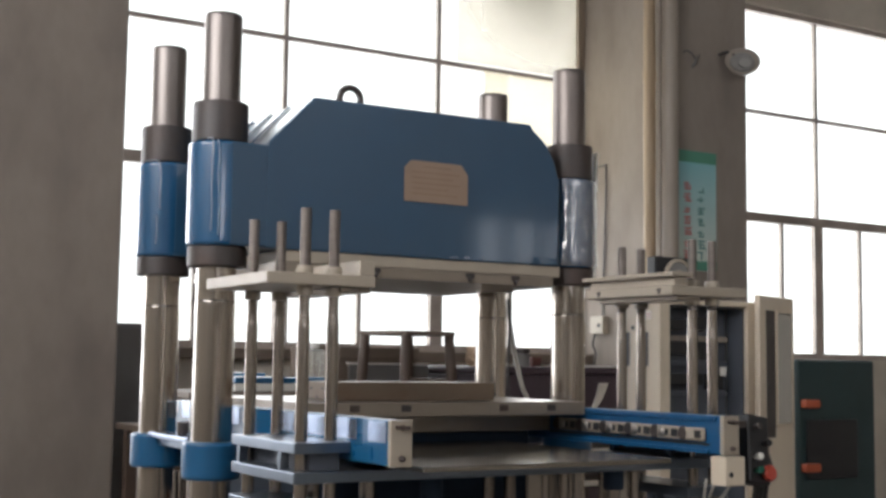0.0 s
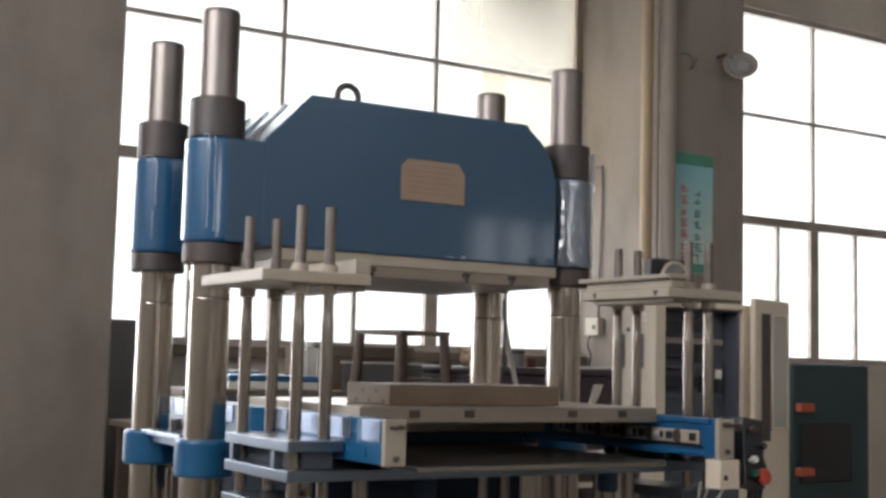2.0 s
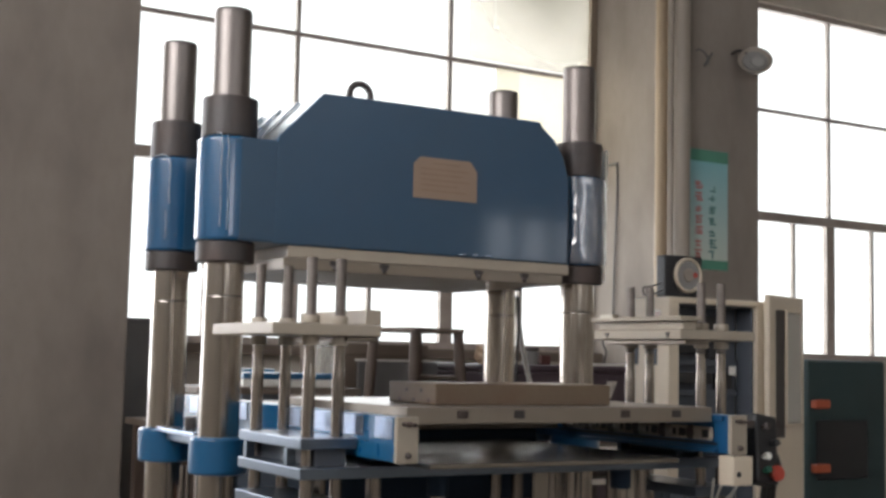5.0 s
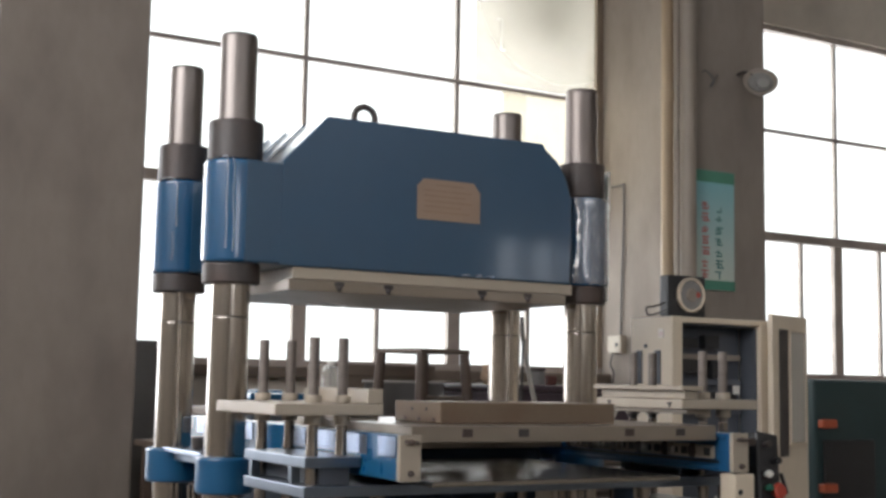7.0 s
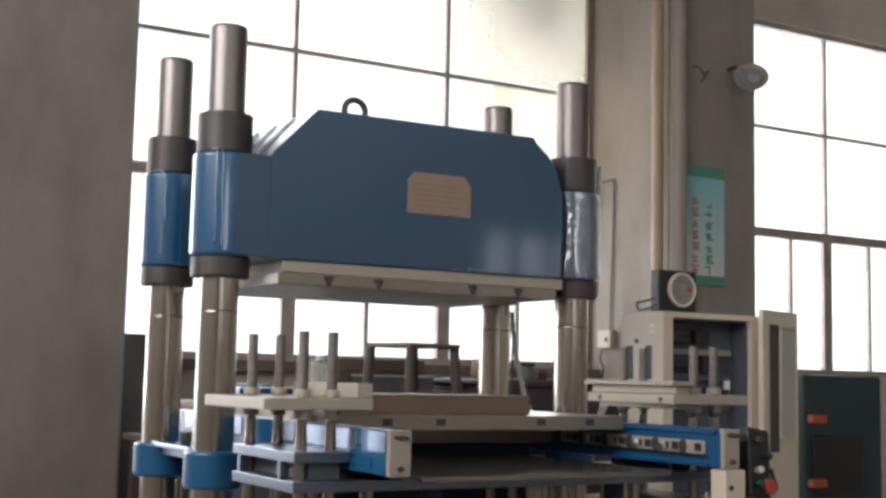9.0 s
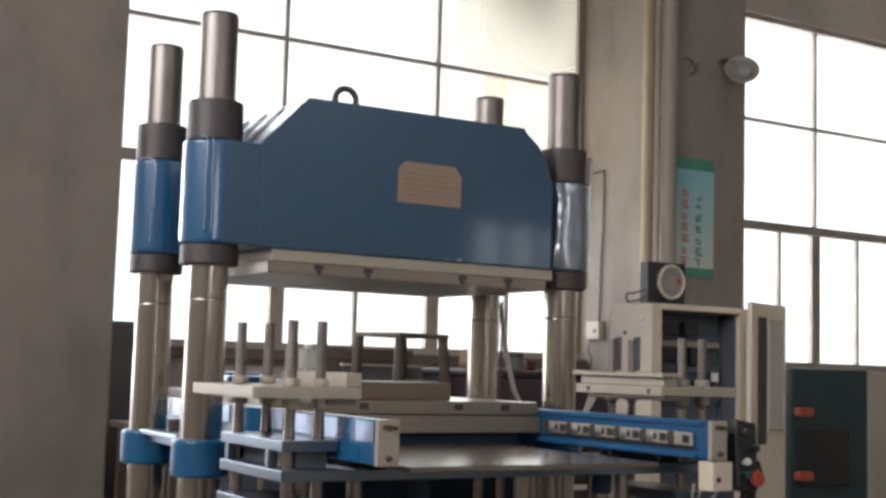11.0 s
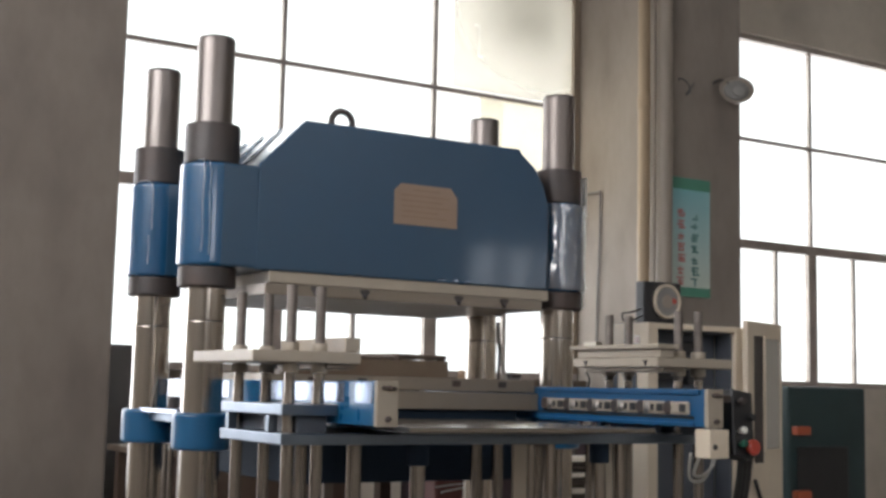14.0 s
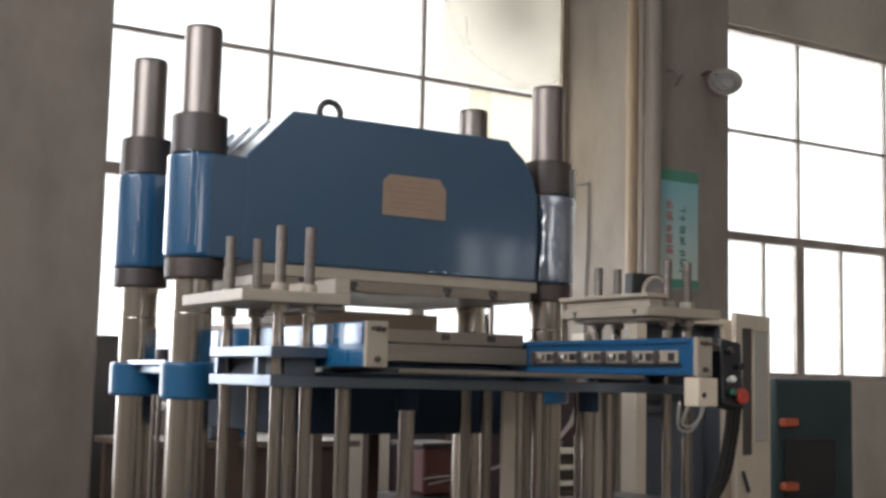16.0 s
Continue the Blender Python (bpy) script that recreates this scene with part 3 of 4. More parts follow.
for x0, x1 in ((-0.07, 0.106), (1.394, 1.57)):
    slab("top_plate", (x0, x1, -0.83, -0.36, 1.240, 1.271), STEEL_BLUE, table, 0.003, "blue grey steel guide plate")
    for y in (-0.41, -0.72):
        slab("spacer", (x0 + 0.002, x0 + 0.03, y - 0.012, y + 0.012, 1.189, 1.239), STEEL_BLUE, table, 0.002)
    # Dark slab fills the open gap between the plates in place of its shade.
    slab("gap_shade_fill", (x0 + 0.06, x1 - 0.02, -0.80, -0.40, 1.189, 1.239), INSIDE, table, 0.002)
slab("shelf", (0.20, 1.088, -1.09, -0.14, 1.200, 1.216), SHELF_STEEL, table, 0.003, "satin steel shelf sheet between the rails")
for x, y, r in ((0.93, -0.30, 0.022), (1.02, -0.30, 0.022), (1.20, -0.30, 0.022), (0.22, -0.72, 0.024), (0.42, -0.76, 0.024), (0.88, -0.70, 0.02), (0.96, -0.70, 0.02), (1.124, -0.76, 0.024), (1.24, -0.72, 0.024), (0.17, -0.45, 0.02), (1.33, -0.45, 0.02)):
    part("guide_rod", drum(bmesh.new(), x, y, 0.25, 1.156, r, 0.002, 20), ROD, table, "bare steel guide rod")
for x in (0.42, 1.124):
    part("rod_collar", drum(bmesh.new(), x, -0.76, 1.09, 1.155, 0.034, 0.003, 20), SHADED_BLUE, table, "dark blue rod collar")
slab("strut", (0.765, 0.815, -0.78, -0.765, 0.25, 1.155), BEIGE, table, 0.002, "flat beige strut")
slab("strut", (1.156, 1.19, -0.75, -0.742, 0.25, 1.155), BEIGE, table, 0.002, "flat beige strut")
slab("switch_box", (1.332, 1.418, -1.070, -1.0, 1.118, 1.212), CABINET, table, 0.004, "white switch box with a round hole")
part("knockout", lathe(bmesh.new(), [(0.009, 0), (0.009, 0.003)], pose(1.355, -1.070, 1.155, 90), 14), BLACK, table)

pend = thing("control_pendant", "black push-button control box with a red stop button, tilted", "control box")
tilt = pose(1.52, -1.0, 1.225, 0, 0, 0) @ pose(0, 0, 0, -12, 9, 0)
bm = box(bmesh.new(), -0.05, 0.05, -0.03, 0.03, -0.115, 0.115, 0.008)
bm.transform(tilt)
part("housing", bm, BLACK, pend)
for dx, dz, r, m_, nm in ((0.022, -0.08, 0.027, RED, "stop_button"), (-0.022, -0.03, 0.012, WHITE, "button"), (-0.022, -0.075, 0.012, GREEN, "button"), (0.02, 0.02, 0.012, BLACK, "button"), (-0.02, 0.07, 0.012, DARK_STEEL, "button")):
    b = lathe(bmesh.new(), [(r * 0.6, 0), (r * 0.6, 0.012), (r, 0.014), (r, 0.026), (r * 0.8, 0.032)], tilt @ pose(dx, -0.03, dz, 90), 18)
    part(nm, b, m_, pend)
slab("arm", (1.395, 1.475, -1.02, -0.99, 1.30, 1.325), DARK_STEEL, pend, 0.003)

for x0, x1 in ((-0.08, 0.10), (1.40, 1.58)):
    stand = thing("support_stand", "blue grey steel stand below the guide plates", "stand", "stands below the guide plates")
    slab("top_plate", (x0, x1, -0.82, -0.37, 1.055, 1.09), STEEL_BLUE, stand, 0.003)
    for y in (-0.60, -0.55):
        slab("leg", (x0 + 0.06, x1 - 0.06, y - 0.02, y + 0.02, 0, 1.054), STEEL_BLUE, stand, 0.003)

# ---- sliding plate and the board on it ----
slide = thing("sliding_plate", "ground steel sliding plate with dark locating clips", "steel plate")
slab("plate", (0.178, 1.312, -0.135, 0.70, 1.318, 1.366), PLATE, slide, 0.003)
for x in (0.36, 0.556, 0.953, 1.16):
    clip = slab("clip", (x - 0.018, x + 0.018, -0.139, -0.1345, 1.334, 1.357), DARK_STEEL, slide, 0.003)
board = thing("mould_board", "thick tan board with drilled end holes on the steel plate", "board")
slab("block", (0.348, 1.0, 0.0, 0.29, 1.367, 1.431), TAN, board, 0.003)
for i in range(5):
    part("hole", lathe(bmesh.new(), [(0.006, 0), (0.006, 0.002)], pose(0.3475, 0.04 + i * 0.045, 1.378 + 0.03 * (i % 2), 0, -90), 10), DARK_STEEL, board)


# ---- ejector frames at both sides ----
def ejector(far):
    e = thing("ejector_frame", "beige ejector plate on four threaded steel rods", "ejector frame", "ejector frames beside the slide rails")
    s, up = (1.486, 0.025) if far else (0.0, 0.0)
    slab("plate", (s - 0.166, s + 0.178, -0.83, -0.352, 1.718 + up, 1.752 + up), BEIGE, e, 0.004, "beige painted plate")
    b0, b1 = (s - 0.150, s - 0.09) if far else (0.127, 0.178)
    slab("bar", (b0, b1, -0.825, -0.36, 1.753 + up, 1.796 + 0.4 * up), BEIGE, e, 0.003, "beige square bar")
    slab("under_bar", (s + 0.075 - far * 0.2, s + 0.172 - far * 0.2, -0.81, -0.37, 1.702 + up, 1.717 + up), PLATE, e, 0.003)
    if far:
        slab("ledge", (s - 0.175, s - 0.08, -0.84, -0.34, 1.797 + 0.4 * up, 1.812 + 0.4 * up), BEIGE, e, 0.003)
    for y in (-0.775, -0.39):
        for x in (s - 0.025, s + 0.068):
            r = part("rod", lathe(bmesh.new(), [(0.018, 0.55), (0.0185, 1.585), (0.0185, 1.60), (0.016, 1.64), (0.016, 1.699)], pose(x, y, 0), 20), ROD, e, "ground steel rod")
            part("thread", drum(bmesh.new(), x, y, 1.70, 1.944, 0.0155, 0.001, 16), THREAD, r, "dark threaded rod end")
            for z0, z1 in ((1.753 + up, 1.776 + up), (1.690 + up, 1.717 + up)):
                part("nut", drum(bmesh.new(), x, y, z0, z1, 0.027, 0.002, 6), BEIGE, r)
    for y in (-0.765, -0.43):
        edge = s - 0.1665 if far else -0.1665
        pin = lathe(bmesh.new(), [(0.014, 0), (0.014, 0.003)], pose(edge, y, 1.735 + up, 0, -90) @ pose(0, 0, 0, 0, 0, 180), 3)
        if far:
            part("pin", pin, DARK_STEEL, e)
        else:
            pin.free()
    return e


ejector_a, ejector_b = ejector(False), ejector(True)

# ---- control cabinet, gauge ----
cab = thing("control_cabinet", "beige sheet-metal control cabinet with open dark front", "cabinet")
CX = 1.985     # outer face of the cabinet's near side
bm = bmesh.new()
box(bm, CX, CX + 0.02, 0.0, 0.28, 0, 1.79, 0.003)
box(bm, 2.49, 2.55, 0.0, 0.28, 0, 1.79, 0.003)
box(bm, CX + 0.02, 2.49, 0.0, 0.28, 1.765, 1.79, 0.003)
box(bm, CX + 0.02, 2.49, 0.26, 0.28, 0.0, 1.765)
box(bm, CX + 0.02, CX + 0.055, 0.001, 0.015, 0.0, 1.765)
part("body", bm, CABINET, cab, "beige painted cabinet body")
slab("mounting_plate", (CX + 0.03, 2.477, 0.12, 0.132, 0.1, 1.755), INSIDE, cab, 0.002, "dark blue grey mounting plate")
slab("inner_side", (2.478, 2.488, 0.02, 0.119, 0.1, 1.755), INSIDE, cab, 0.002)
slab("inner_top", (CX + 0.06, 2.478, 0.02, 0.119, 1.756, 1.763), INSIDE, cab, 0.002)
for x, z, w, h in ((2.10, 1.66, 0.10, 0.045), (2.24, 1.66, 0.08, 0.06), (2.10, 1.55, 0.14, 0.06), (2.28, 1.53, 0.09, 0.08), (2.10, 1.42, 0.2, 0.05), (2.34, 1.4, 0.08, 0.07)):
    slab("relay", (x, x + w, 0.075, 0.119, z, z + h), BLACK, cab, 0.004, "dark electrical device")
for z in (1.64, 1.53, 1.40):
    slab("cable_duct", (CX + 0.07, 2.46, 0.09, 0.119, z - 0.03, z - 0.005), PIPE_GREY if z > 1.6 else INSIDE, cab, 0.002)
slab("sticker", (2.395, 2.432, 0.070, 0.0745, 1.462, 1.50), WHITE, cab, 0)
door = slab("door", (0, 0.38, 0, 0.025, 0.1, 1.82), CABINET, cab, 0.005, "beige cabinet door standing open")
# Flat dark strip painted for the shaded recess beside the panel.
slab("door_recess_shade", (0.066, 0.158, -0.004, -0.0005, 1.19, 1.755), DARK_STEEL, door, 0.001)
slab("door_pane", (0.172, 0.330, -0.008, -0.0005, 1.25, 1.745), DOOR_PANEL, door, 0.004, "glossy pale door panel")
for x0, x1, z0, z1 in ((0.160, 0.171, 1.24, 1.756), (0.331, 0.342, 1.24, 1.756), (0.171, 0.331, 1.746, 1.756), (0.171, 0.331, 1.24, 1.249)):
    slab("door_bead", (x0, x1, -0.012, -0.0005, z0, z1), CABINET, door, 0.002)
slab("door_seam", (0.352, 0.357, -0.002, -0.0005, 1.30, 1.74), DARK_STEEL, door, 0)
bm = box(bmesh.new(), -0.007, 0.007, -0.022, -0.008, -0.055, 0.055, 0.003)
bm.transform(pose(0.07, 0, 1.075, 0, -35))
part("door_handle", bm, BLACK, door, "black door handle")
door.matrix_basis = pose(2.505, -0.06, 0, 0, 0, 20.8)
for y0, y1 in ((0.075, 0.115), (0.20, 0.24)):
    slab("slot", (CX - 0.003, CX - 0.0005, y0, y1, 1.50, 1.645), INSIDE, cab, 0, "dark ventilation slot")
slab("label", (CX - 0.003, CX - 0.0005, 0.055, 0.09, 1.70, 1.735), WHITE, cab, 0)
for y, z in ((0.064, 1.722), (0.08, 1.722), (0.064, 1.71), (0.08, 1.71)):
    slab("label_print", (CX - 0.004, CX - 0.0031, y - 0.004, y + 0.004, z - 0.003, z + 0.003), BANNER_RED, cab, 0)
part("grommet", lathe(bmesh.new(), [(0.009, 0), (0.009, 0.005)], pose(CX, 0.175, 1.665, 0, -90), 14), BLACK, cab)

def bezel_ring(x, y, z):
    bm, m = bmesh.new(), pose(x, y, z, 90)
    prof = ((0.065, 0), (0.076, 0), (0.076, 0.014), (0.071, 0.02), (0.065, 0.016))
    loops = [[bm.verts.new(m @ Vector((r * math.cos(2 * math.pi * i / 32), r * math.sin(2 * math.pi * i / 32), h))) for i in range(32)] for r, h in prof]
    for a, b in zip(loops, loops[1:] + loops[:1]):
        for i in range(32):
            bm.faces.new((a[i], a[(i + 1) % 32], b[(i + 1) % 32], b[i])).smooth = True
    return bm


gauge = thing("pressure_gauge", "round dial gauge in a black case on the cabinet", "gauge")
slab("case", (2.005, 2.215, 0.05, 0.11, 1.791, 1.972), BLACK, gauge, 0.006)
part("dial", lathe(bmesh.new(), [(0.064, 0), (0.064, 0.010), (0.06, 0.0105)], pose(2.125, 0.049, 1.888, 90), 32), LENS, gauge, "dark dial face under clear glass")
part("hub", lathe(bmesh.new(), [(0.03, 0), (0.03, 0.014), (0.024, 0.016)], pose(2.125, 0.049, 1.888, 90), 24), PIPE_GREY, gauge)
part("red_mark", lathe(bmesh.new(), [(0.012, 0), (0.012, 0.018)], pose(2.16, 0.049, 1.89, 90), 12), RED, gauge)
part("bezel", bezel_ring(2.125, 0.049, 1.888), CABINET, gauge, "pale round bezel")
tube("wire", [(2.0, 0.06, 1.82), (1.93, 0.03, 1.80), (1.87, 0.02, 1.79), (1.86, 0.02, 1.82), (1.92, 0.04, 1.83), (2.0, 0.07, 1.85)], 0.004, RUBBER, gauge)

# ---- on and beside the concrete pillar ----
def round_pipe(name, x, y, r, material, joints, label):
    p = thing(name, label, "pipe")
    part("pipe_run", drum(bmesh.new(), x, y, 0.0, 7.19, r, 0.002, 24), material, p)
    for z in joints:
        part("coupling", drum(bmesh.new(), x, y, z - 0.06, z + 0.06, r + 0.006, 0.003, 24), material, p)
    return p


round_pipe("down_pipe", 5.90, 4.66, 0.055, PIPE, (2.43, 4.15), "yellowed plastic down pipe beside the pillar")
round_pipe("down_pipe", 6.07, 4.57, 0.074, PIPE_GREY, (3.9,), "grey plastic down pipe on the pillar")

banner = thing("wall_banner", "teal hanging banner with two columns of print", "banner")
slab("sheet", (6.165, 6.69, 4.634, 4.648, 2.385, 3.50), BANNER, banner, 0.002)
slab("head_band", (6.167, 6.688, 4.630, 4.633, 3.39, 3.498), BANNER_GREEN, banner, 0)
slab("foot_band", (6.167, 6.688, 4.630, 4.633, 2.387, 2.475), BANNER_GREEN, banner, 0)
for x0, z_top, material in ((6.285, 3.20, BANNER_RED), (6.455, 3.19, BANNER_DARK)):
    for i in range(7):
        z = z_top - i * 0.105
        for dx, dz, w, h in ((0.0, 0.0, 0.09, 0.016), (0.0, -0.028, 0.082, 0.015), (0.006, -0.058, 0.084, 0.017), (0.03, -0.012, 0.018, 0.056), (0.066, -0.03, 0.015, 0.036)):
            if random.random() < 0.22:
                continue
            jx, jz, w = random.uniform(-0.008, 0.008), random.uniform(-0.006, 0.006), w * random.uniform(0.6, 1.05)
            slab("print_bar", (x0 + dx + jx, x0 + dx + jx + w, 4.6312, 4.6332, z + dz + jz - h, z + dz + jz), material, banner, 0)

LENS_PALE = mat("pale_clouded_lens", (0.40, 0.385, 0.365), 0.25, grain=0.2, scale=9, bump=0.02, stain=0.25, coat=0.6)
lamp = thing("wall_lamp", "round glass-fronted floodlight on a bracket, unlit", "lamp")
m = pose(6.83, 4.42, 4.36, 62, 0, -38)
part("reflector", lathe(bmesh.new(), [(0.03, -0.13), (0.07, -0.12), (0.135, -0.04), (0.16, 0.0), (0.163, 0.012), (0.150, 0.014), (0.138, -0.012), (0.03, -0.02)], m, 28), PIPE_GREY, lamp)
part("lens", lathe(bmesh.new(), [(0.118, -0.010), (0.112, 0.004), (0.03, 0.008)], m, 28), LENS, lamp, "clouded glass lens")
part("bulb", lathe(bmesh.new(), [(0.062, 0.009), (0.056, 0.026), (0.02, 0.034)], m @ pose(0.02, -0.03, 0), 20), LENS_PALE, lamp, "pale unlit bulb")
tube("bracket", [(6.75, 4.65, 4.46), (6.78, 4.58, 4.48), (6.82, 4.50, 4.43)], 0.014, DARK_STEEL, lamp)

hook = thing("cable_hook", "dark iron cable hook with loose wire on the pillar", "hook")
tube("wire", [(6.30, 4.65, 4.42), (6.33, 4.63, 4.44), (6.39, 4.61, 4.40), (6.42, 4.61, 4.33), (6.38, 4.62, 4.29), (6.48, 4.62, 4.42)], 0.007, LOCKER_GREY, hook)

conduit = thing("conduit", "thin grey conduit down the pillar to a socket box", "conduit")
tube("tube", [(6.005, 5.66, 3.43), (6.005, 5.46, 3.43), (6.005, 5.43, 3.40), (6.005, 5.43, 3.0), (6.005, 5.46, 2.4), (6.005, 5.47, 1.97)], 0.009, LOCKER_GREY, conduit)
slab("socket_box", (5.95, 6.018, 5.40, 5.60, 1.80, 1.97), BEIGE, conduit, 0.008, "beige socket box")
part("socket_hole", lathe(bmesh.new(), [(0.022, 0), (0.022, 0.006)], pose(5.95, 5.46, 1.88, 0, -90), 14), BLACK, conduit)
tube("wire", [(5.98, 5.55, 1.80), (5.97, 5.58, 1.7), (5.98, 5.54, 1.6), (5.98, 5.6, 1.45)], 0.009, RUBBER, conduit)

# ---- behind the press ----
tagged(slab("trim_sill", (-1, 6.02, WALL - 0.16, WALL - 0.002, 1.51, 1.598), WOOD, None, 0.006), "brown wooden window sill", "sill", kind="structure")

locker = thing("steel_locker", "dull grey steel locker below the window", "locker")
slab("body", (1.05, 1.56, 5.10, 5.62, 0.0, 1.765), LOCKER_GREY, locker, 0.006)
slab("door", (1.08, 1.53, 5.085, 5.098, 0.1, 1.73), LOCKER_GREY, locker, 0.004)

bench = thing("work_bench", "long worn wooden work bench near the window wall", "bench")
slab("bench_top", (1.02, 2.6, 3.6, 4.5, 1.025, 1.066), WOOD, bench, 0.004, "worn bench top")
slab("front_panel", (1.05, 2.5, 3.66, 3.69, 0.2, 1.024), DARK_WOOD, bench, 0.003)
for x in (1.10, 2.5):
    for y in (3.72, 4.4):
        slab("leg", (x - 0.04, x + 0.04, y - 0.04, y + 0.04, 0, 1.024), DARK_WOOD, bench, 0.004)
tool = thing("bench_machine", "small blue and white bench machine", "machine")
slab("body", (1.55, 1.86, 3.72, 4.0, 1.071, 1.36), STEEL_BLUE, tool, 0.015)
slab("panel", (1.60, 1.80, 3.712, 3.719, 1.10, 1.2), BRIGHT_BLUE, tool, 0.002)
slab("head", (1.62, 1.80, 3.74, 3.95, 1.361, 1.42), BRIGHT_BLUE, tool, 0.01)

stand = thing("low_table", "dark wooden low table behind the press", "table")
slab("table_top", (1.30, 2.36, 1.95, 2.95, 1.20, 1.24), DARK_WOOD, stand, 0.004)
for x in (1.36, 2.30):
    for y in (2.0, 2.9):
        slab("leg", (x - 0.04, x + 0.04, y - 0.04, y + 0.04, 0, 1.199), DARK_WOOD, stand, 0.004)

stool = thing("stool", "worn wooden stool with splayed legs, standing on the table", "stool")
turn = pose(2.03, 2.25, 0, 0, 0, 14)
seat = box(bmesh.new(), -0.197, 0.197, -0.197, 0.197, 1.655, 1.680, 0.006)
seat.transform(turn)
part("seat", seat, WOOD, stool)
for i, (sx, sy) in enumerate(((-1, -1), (1, -1), (1, 1), (-1, 1))):
    leg = bmesh.new()
    lathe(leg, [(0.030, 0), (0.034, 0.2), (0.029, 0.416)], pose(sx * 0.192, sy * 0.192, 1.2405, sy * 3, sx * -3, 0), 6)
    leg.transform(turn)
    part("leg", leg, DARK_WOOD, stool)
for a0, b0 in (((-0.16, -0.16), (0.16, -0.16)), ((0.16, -0.16), (0.16, 0.16))):
    pa, pb = turn @ Vector((*a0, 1.40)), turn @ Vector((*b0, 1.40))
    tube("rung", [pa, (pa + pb) / 2, pb], 0.013, WOOD, stool)

crate = thing("wooden_crate", "brown wooden crate behind the stool", "crate")
slab("body", (1.60, 2.30, 2.60, 2.92, 1.2405, 1.585), WOOD, crate, 0.006)
slab("rim", (1.59, 2.31, 2.59, 2.602, 1.52, 1.588), WOOD, crate, 0.004)
tray = thing("plastic_tray", "grey plastic tray with a pale rim, leaning", "tray")
slab("panel", (1.78, 2.32, 2.49, 2.51, 1.2405, 1.485), LOCKER_GREY, tray, 0.008)
slab("rim", (1.77, 2.33, 2.485, 2.515, 1.486, 1.497), WHITE, tray, 0.004)
bottle = thing("plastic_bottle", "translucent white plastic bottle", "bottle")
part("body", drum(bmesh.new(), 1.47, 2.3, 1.2405, 1.57, 0.055, 0.015, 24), CLEAR, bottle)
part("cap", drum(bmesh.new(), 1.47, 2.3, 1.571, 1.60, 0.025, 0.003, 18), WHITE, bottle)

couch = thing("dark_cabinet", "dark maroon padded low cabinet behind the press", "cabinet")
slab("body", (2.40, 3.9, 2.05, 2.85, 0.0, 1.44), DUSK, couch, 0.01)
slab("pad", (2.39, 3.91, 2.04, 2.86, 1.441, 1.485), DUSK, couch, 0.015)
cup = thing("grey_canister", "grey metal canister with a dark lid", "canister")
part("body", drum(bmesh.new(), 2.83, 2.25, 1.486, 1.565, 0.05, 0.006, 24), LOCKER_GREY, cup)
part("lid", drum(bmesh.new(), 2.83, 2.25, 1.566, 1.592, 0.054, 0.005, 24), DARK_STEEL, cup)
box_red = thing("red_box", "dull red box on the dark cabinet", "box")
slab("body", (2.95, 3.02, 2.3, 2.4, 1.486, 1.545), RED_DULL, box_red, 0.006)
paper = thing("paper_stack", "pale paper stack on the dark cabinet", "paper")
slab("sheets", (3.2, 3.6, 2.1, 2.4, 1.486, 1.50), WHITE, paper, 0.002)
rag = thing("crumpled_rag", "crumpled tan cloth on the dark cabinet", "cloth")
bm = bmesh.new()
bmesh.ops.create_icosphere(bm, subdivisions=4, radius=0.1)
for v in bm.verts:
    k = 1 + 0.45 * noise.noise(v.co * 14) + 0.2 * noise.noise(v.co * 34)
    v.co = Vector((v.co.x * 0.95 * k, v.co.y * k, v.co.z * 0.75 * k))
bm.transform(pose(2.47, 2.12, 1.53, 0, 25, 0))
part("cloth", bm, CLOTH, rag)
flat = thing("blue_case", "flat blue and white plastic case", "case")
slab("lower", (0.60, 1.05, 1.30, 1.6, 1.36, 1.395), WHITE, flat, 0.006)
slab("upper", (0.60, 1.05, 1.30, 1.6, 1.396, 1.425), BRIGHT_BLUE, flat, 0.006)
side = thing("side_table", "brown wooden side table behind the press", "table")
slab("table_top", (0.35, 1.15, 1.2, 1.75, 1.33, 1.359), WOOD, side, 0.004)
for x in (0.40, 1.10):
    for y in (1.25, 1.70):
        slab("leg", (x - 0.025, x + 0.025, y - 0.025, y + 0.025, 0, 1.329), WOOD, side, 0.003)

motor = thing("pump_unit", "dull maroon pump unit on a dark steel base", "pump")
slab("housing", (1.62, 1.84, 1.12, 1.4, 0.935, 1.165), RED_DULL, motor, 0.02)
slab("cover", (1.60, 1.86, 1.10, 1.42, 1.166, 1.19), DARK_STEEL, motor, 0.008)
slab("base", (1.55, 1.98, 1.05, 1.45, 0.0, 0.934), DARK_STEEL, motor, 0.006)
tube("wire", [(1.60, 1.09, 1.02), (1.70, 1.05, 1.035), (1.80, 1.06, 1.03), (1.60, 1.04, 1.0)], 0.004, HOSE, motor)

PROFILE = mat("bright_mill_metal", (0.80, 0.79, 0.77), 0.3, 0.45, grain=0.1, scale=40, bump=0.02, stain=0.15)
rack = thing("profile_rack", "dark rack with stacked bright metal profiles", "rack")
for x in (1.99, 2.08):
    slab("post", (x - 0.012, x + 0.012, 0.62, 0.66, 0, 1.22), DARK_STEEL, rack, 0.002)
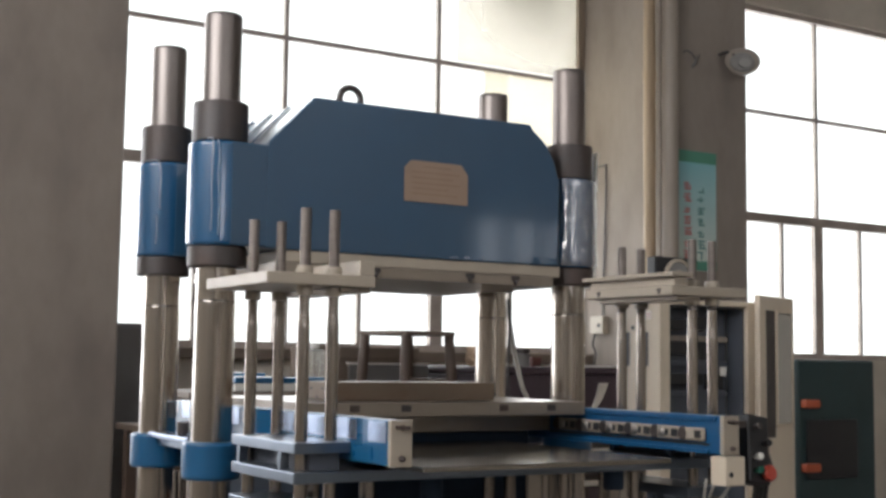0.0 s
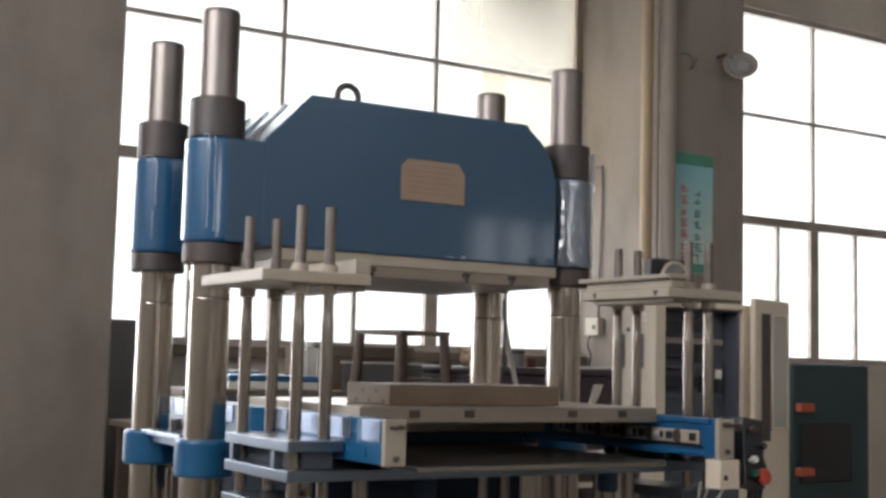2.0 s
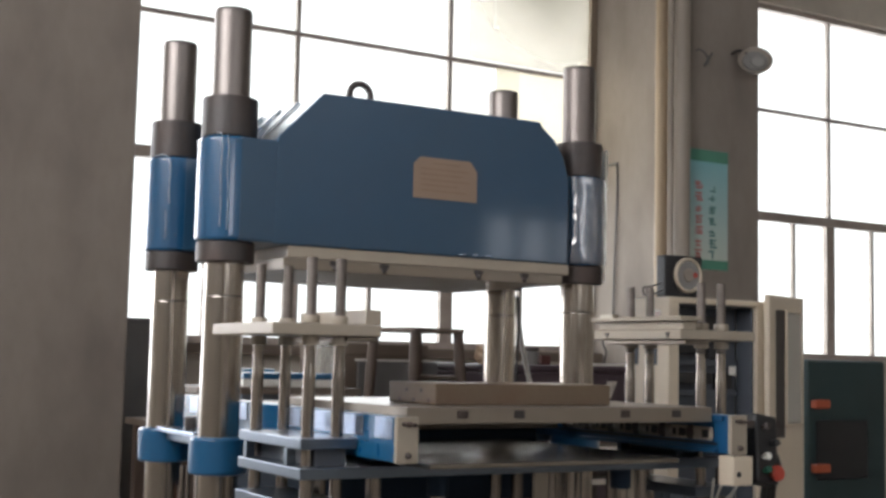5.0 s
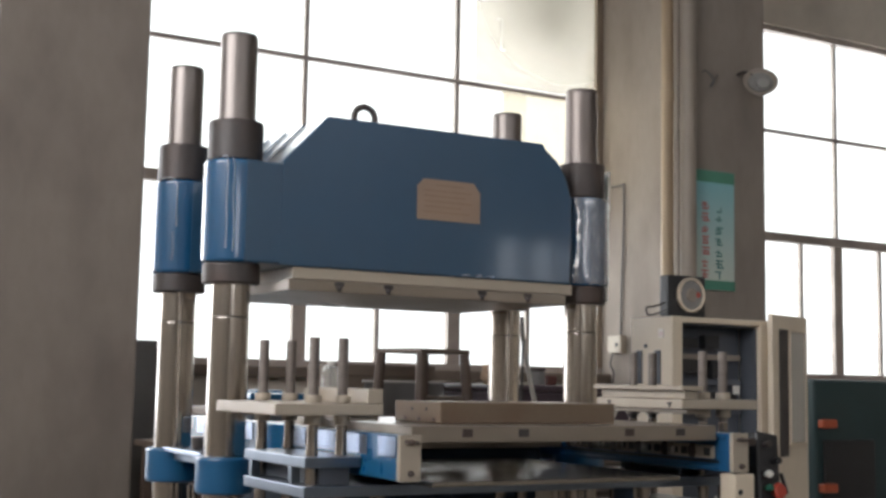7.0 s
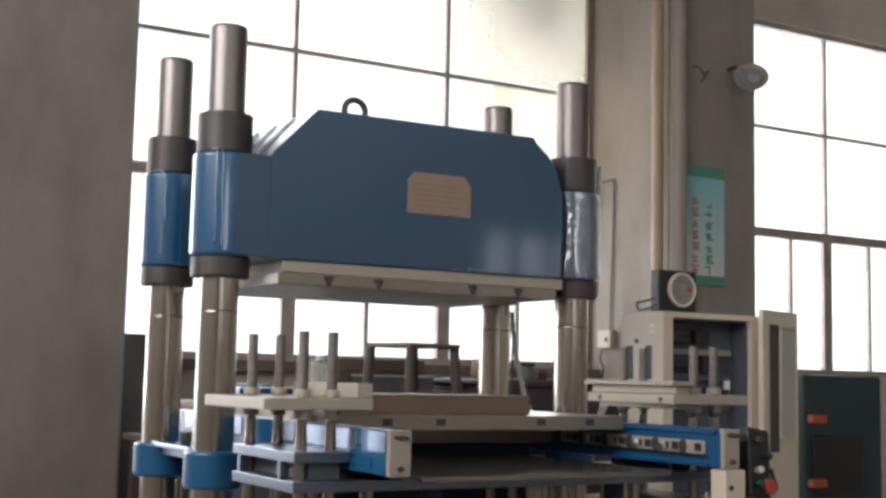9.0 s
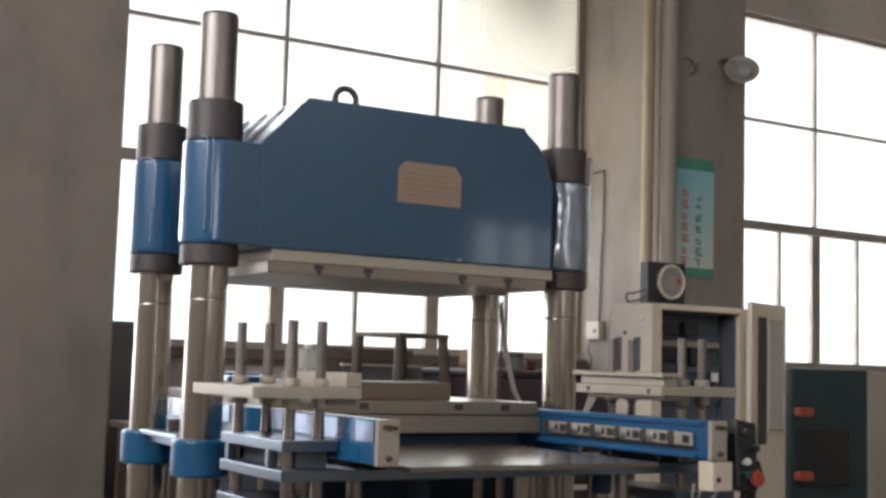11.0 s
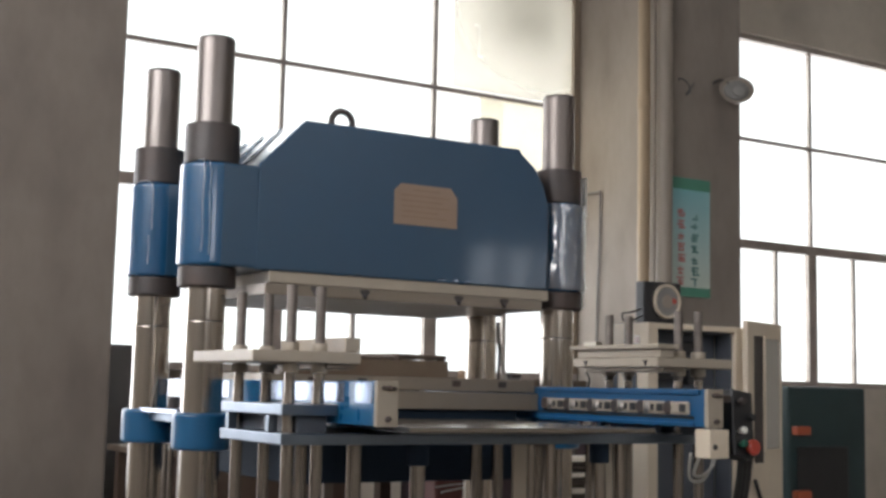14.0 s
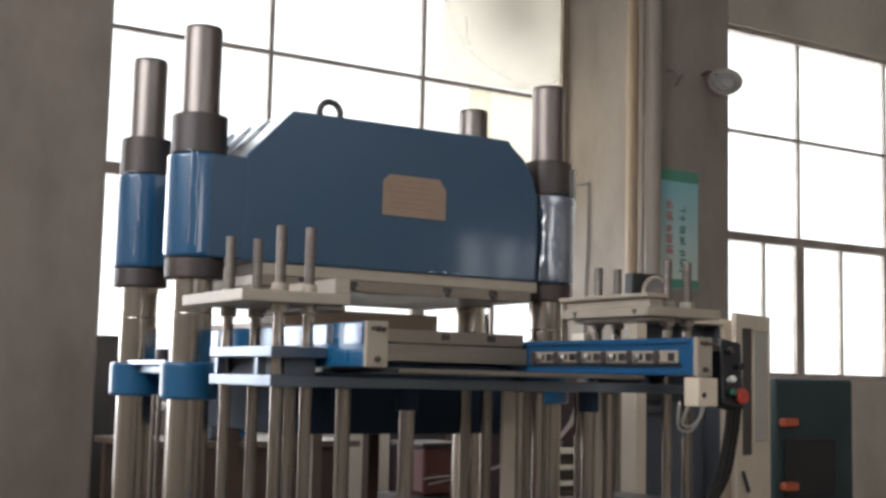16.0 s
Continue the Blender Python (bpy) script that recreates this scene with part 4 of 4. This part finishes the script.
for i in range(7):
    slab("profile", (1.94 + 0.012 * (i % 3), 2.15, 0.50 + 0.01 * (i % 2), 0.615, 0.955 + i * 0.036, 0.977 + i * 0.036), DARK_STEEL if i % 2 else PROFILE, rack, 0.004)
    slab("shelf", (1.94, 2.15, 0.5, 0.66, 0.945 + i * 0.036, 0.9535 + i * 0.036), DARK_STEEL, rack, 0.001)

green = thing("green_machine", "dark green machine with orange fittings", "machine")
slab("body", (4.93, 5.7, 2.0, 2.9, 0.0, 1.56), GREEN_DARK, green, 0.02)
slab("panel", (5.0, 5.5, 1.985, 1.999, 0.75, 1.15), BLACK, green, 0.01)
for z in (1.26, 0.83):
    slab("fitting", (4.95, 5.09, 1.94, 1.998, z - 0.03, z + 0.03), ORANGE, green, 0.012, "orange fitting")

# hoses and cables on the press
for pts, r, material, label in (
        ([(1.675, 0.72, 1.80), (1.69, 0.73, 1.76), (1.71, 0.73, 1.70), (1.738, 0.73, 1.565), (1.79, 0.74, 1.40), (1.82, 0.74, 1.34), (1.85, 0.74, 1.20)], 0.011, HOSE, "pale grey hose"),
        ([(1.655, 0.71, 1.80), (1.672, 0.71, 1.70), (1.672, 0.71, 1.59), (1.67, 0.72, 1.3)], 0.008, PIPE, "yellowed hose"),
        ([(1.69, 0.71, 1.80), (1.70, 0.71, 1.70), (1.695, 0.71, 1.59), (1.70, 0.72, 1.3)], 0.006, RUBBER, "black cable")):
    tube("hose", pts, r, material, press, label)
for k in range(4):
    tube("hose", [(2.02 - 0.013 * k, 0.40, 1.42), (1.985 - 0.014 * k, 0.40, 1.35 - 0.01 * k), (1.93 - 0.016 * k, 0.41, 1.28 - 0.012 * k), (1.84, 0.42, 1.21 - 0.014 * k), (1.7, 0.45, 1.15), (1.5, 0.45, 1.1)], 0.006, HOSE, press, "pale grey hose")
tube("cable", [(1.40, -0.95, 1.12), (1.42, -0.90, 1.06), (1.50, -0.85, 1.045), (1.58, -0.82, 1.08), (1.62, -0.8, 1.14)], 0.005, HOSE, pend, "pale grey cable loop")
tube("cable", [(1.36, -0.95, 1.13), (1.40, -0.90, 1.045), (1.50, -0.85, 1.03), (1.57, -0.82, 1.07), (1.61, -0.8, 1.14)], 0.005, HOSE, pend, "pale grey cable loop")
for k in range(3):
    tube("cable", [(1.56 + 0.02 * k, -0.98, 1.12), (1.60 + 0.02 * k, -0.92, 1.0), (1.62 + 0.02 * k, -0.85, 0.85), (1.60 + 0.015 * k, -0.75, 0.72), (1.55, -0.6, 0.6)], 0.012, RUBBER, pend, "black rubber cable")


# ---- motion ----
def motions():
    lift = [(0.0, 0), (11.4, 0), (11.7, 0.006), (12.0, 0.022), (12.5, 0.055), (13.0, 0.091), (13.5, 0.128), (14.0, 0.162), (14.5, 0.198), (15.0, 0.235), (15.5, 0.270), (16.0, 0.306)]
    for ob in (table, pend):
        walk(ob, [(t, pose(0, 0, z)) for t, z in lift])

    def lifted(t):
        return float(np.interp(t, [a for a, b in lift], [b for a, b in lift]))
    y_rows = [(0.0, -0.222), (0.5, -0.338), (1.0, -0.448), (1.5, -0.551), (2.0, -0.652), (2.5, -0.770), (3.0, -0.838), (3.5, -0.848), (4.0, -0.853), (5.2, -0.858), (6.5, -0.866), (7.0, -0.870), (7.5, -0.852), (8.0, -0.729), (8.5, -0.600), (9.0, -0.443),
              (9.5, -0.30), (10.0, -0.16), (10.5, -0.05), (11.0, 0.012), (11.4, 0.018), (12.0, 0.018), (12.5, 0.018), (13.0, 0.018), (13.5, 0.018), (14.0, 0.018), (14.5, 0.018), (15.0, 0.018), (15.5, 0.018), (16.0, 0.018)]
    for ob in (slide, board):
        walk(ob, [(t, pose(0, y, lifted(t))) for t, y in y_rows])
    drop = [(0.0, 0), (3.7, 0), (4.0, -0.019), (4.3, -0.058), (5.0, -0.155), (5.7, -0.250), (6.2, -0.312), (6.5, -0.324), (7.0, -0.329), (11.4, -0.329), (12.0, -0.307), (12.5, -0.273), (13.0, -0.237), (13.5, -0.199), (14.0, -0.165), (14.5, -0.128), (15.0, -0.090), (15.5, -0.053), (16.0, -0.016)]
    for ob in (ejector_a, ejector_b):
        walk(ob, [(t, pose(0, 0, z)) for t, z in drop])


motions()
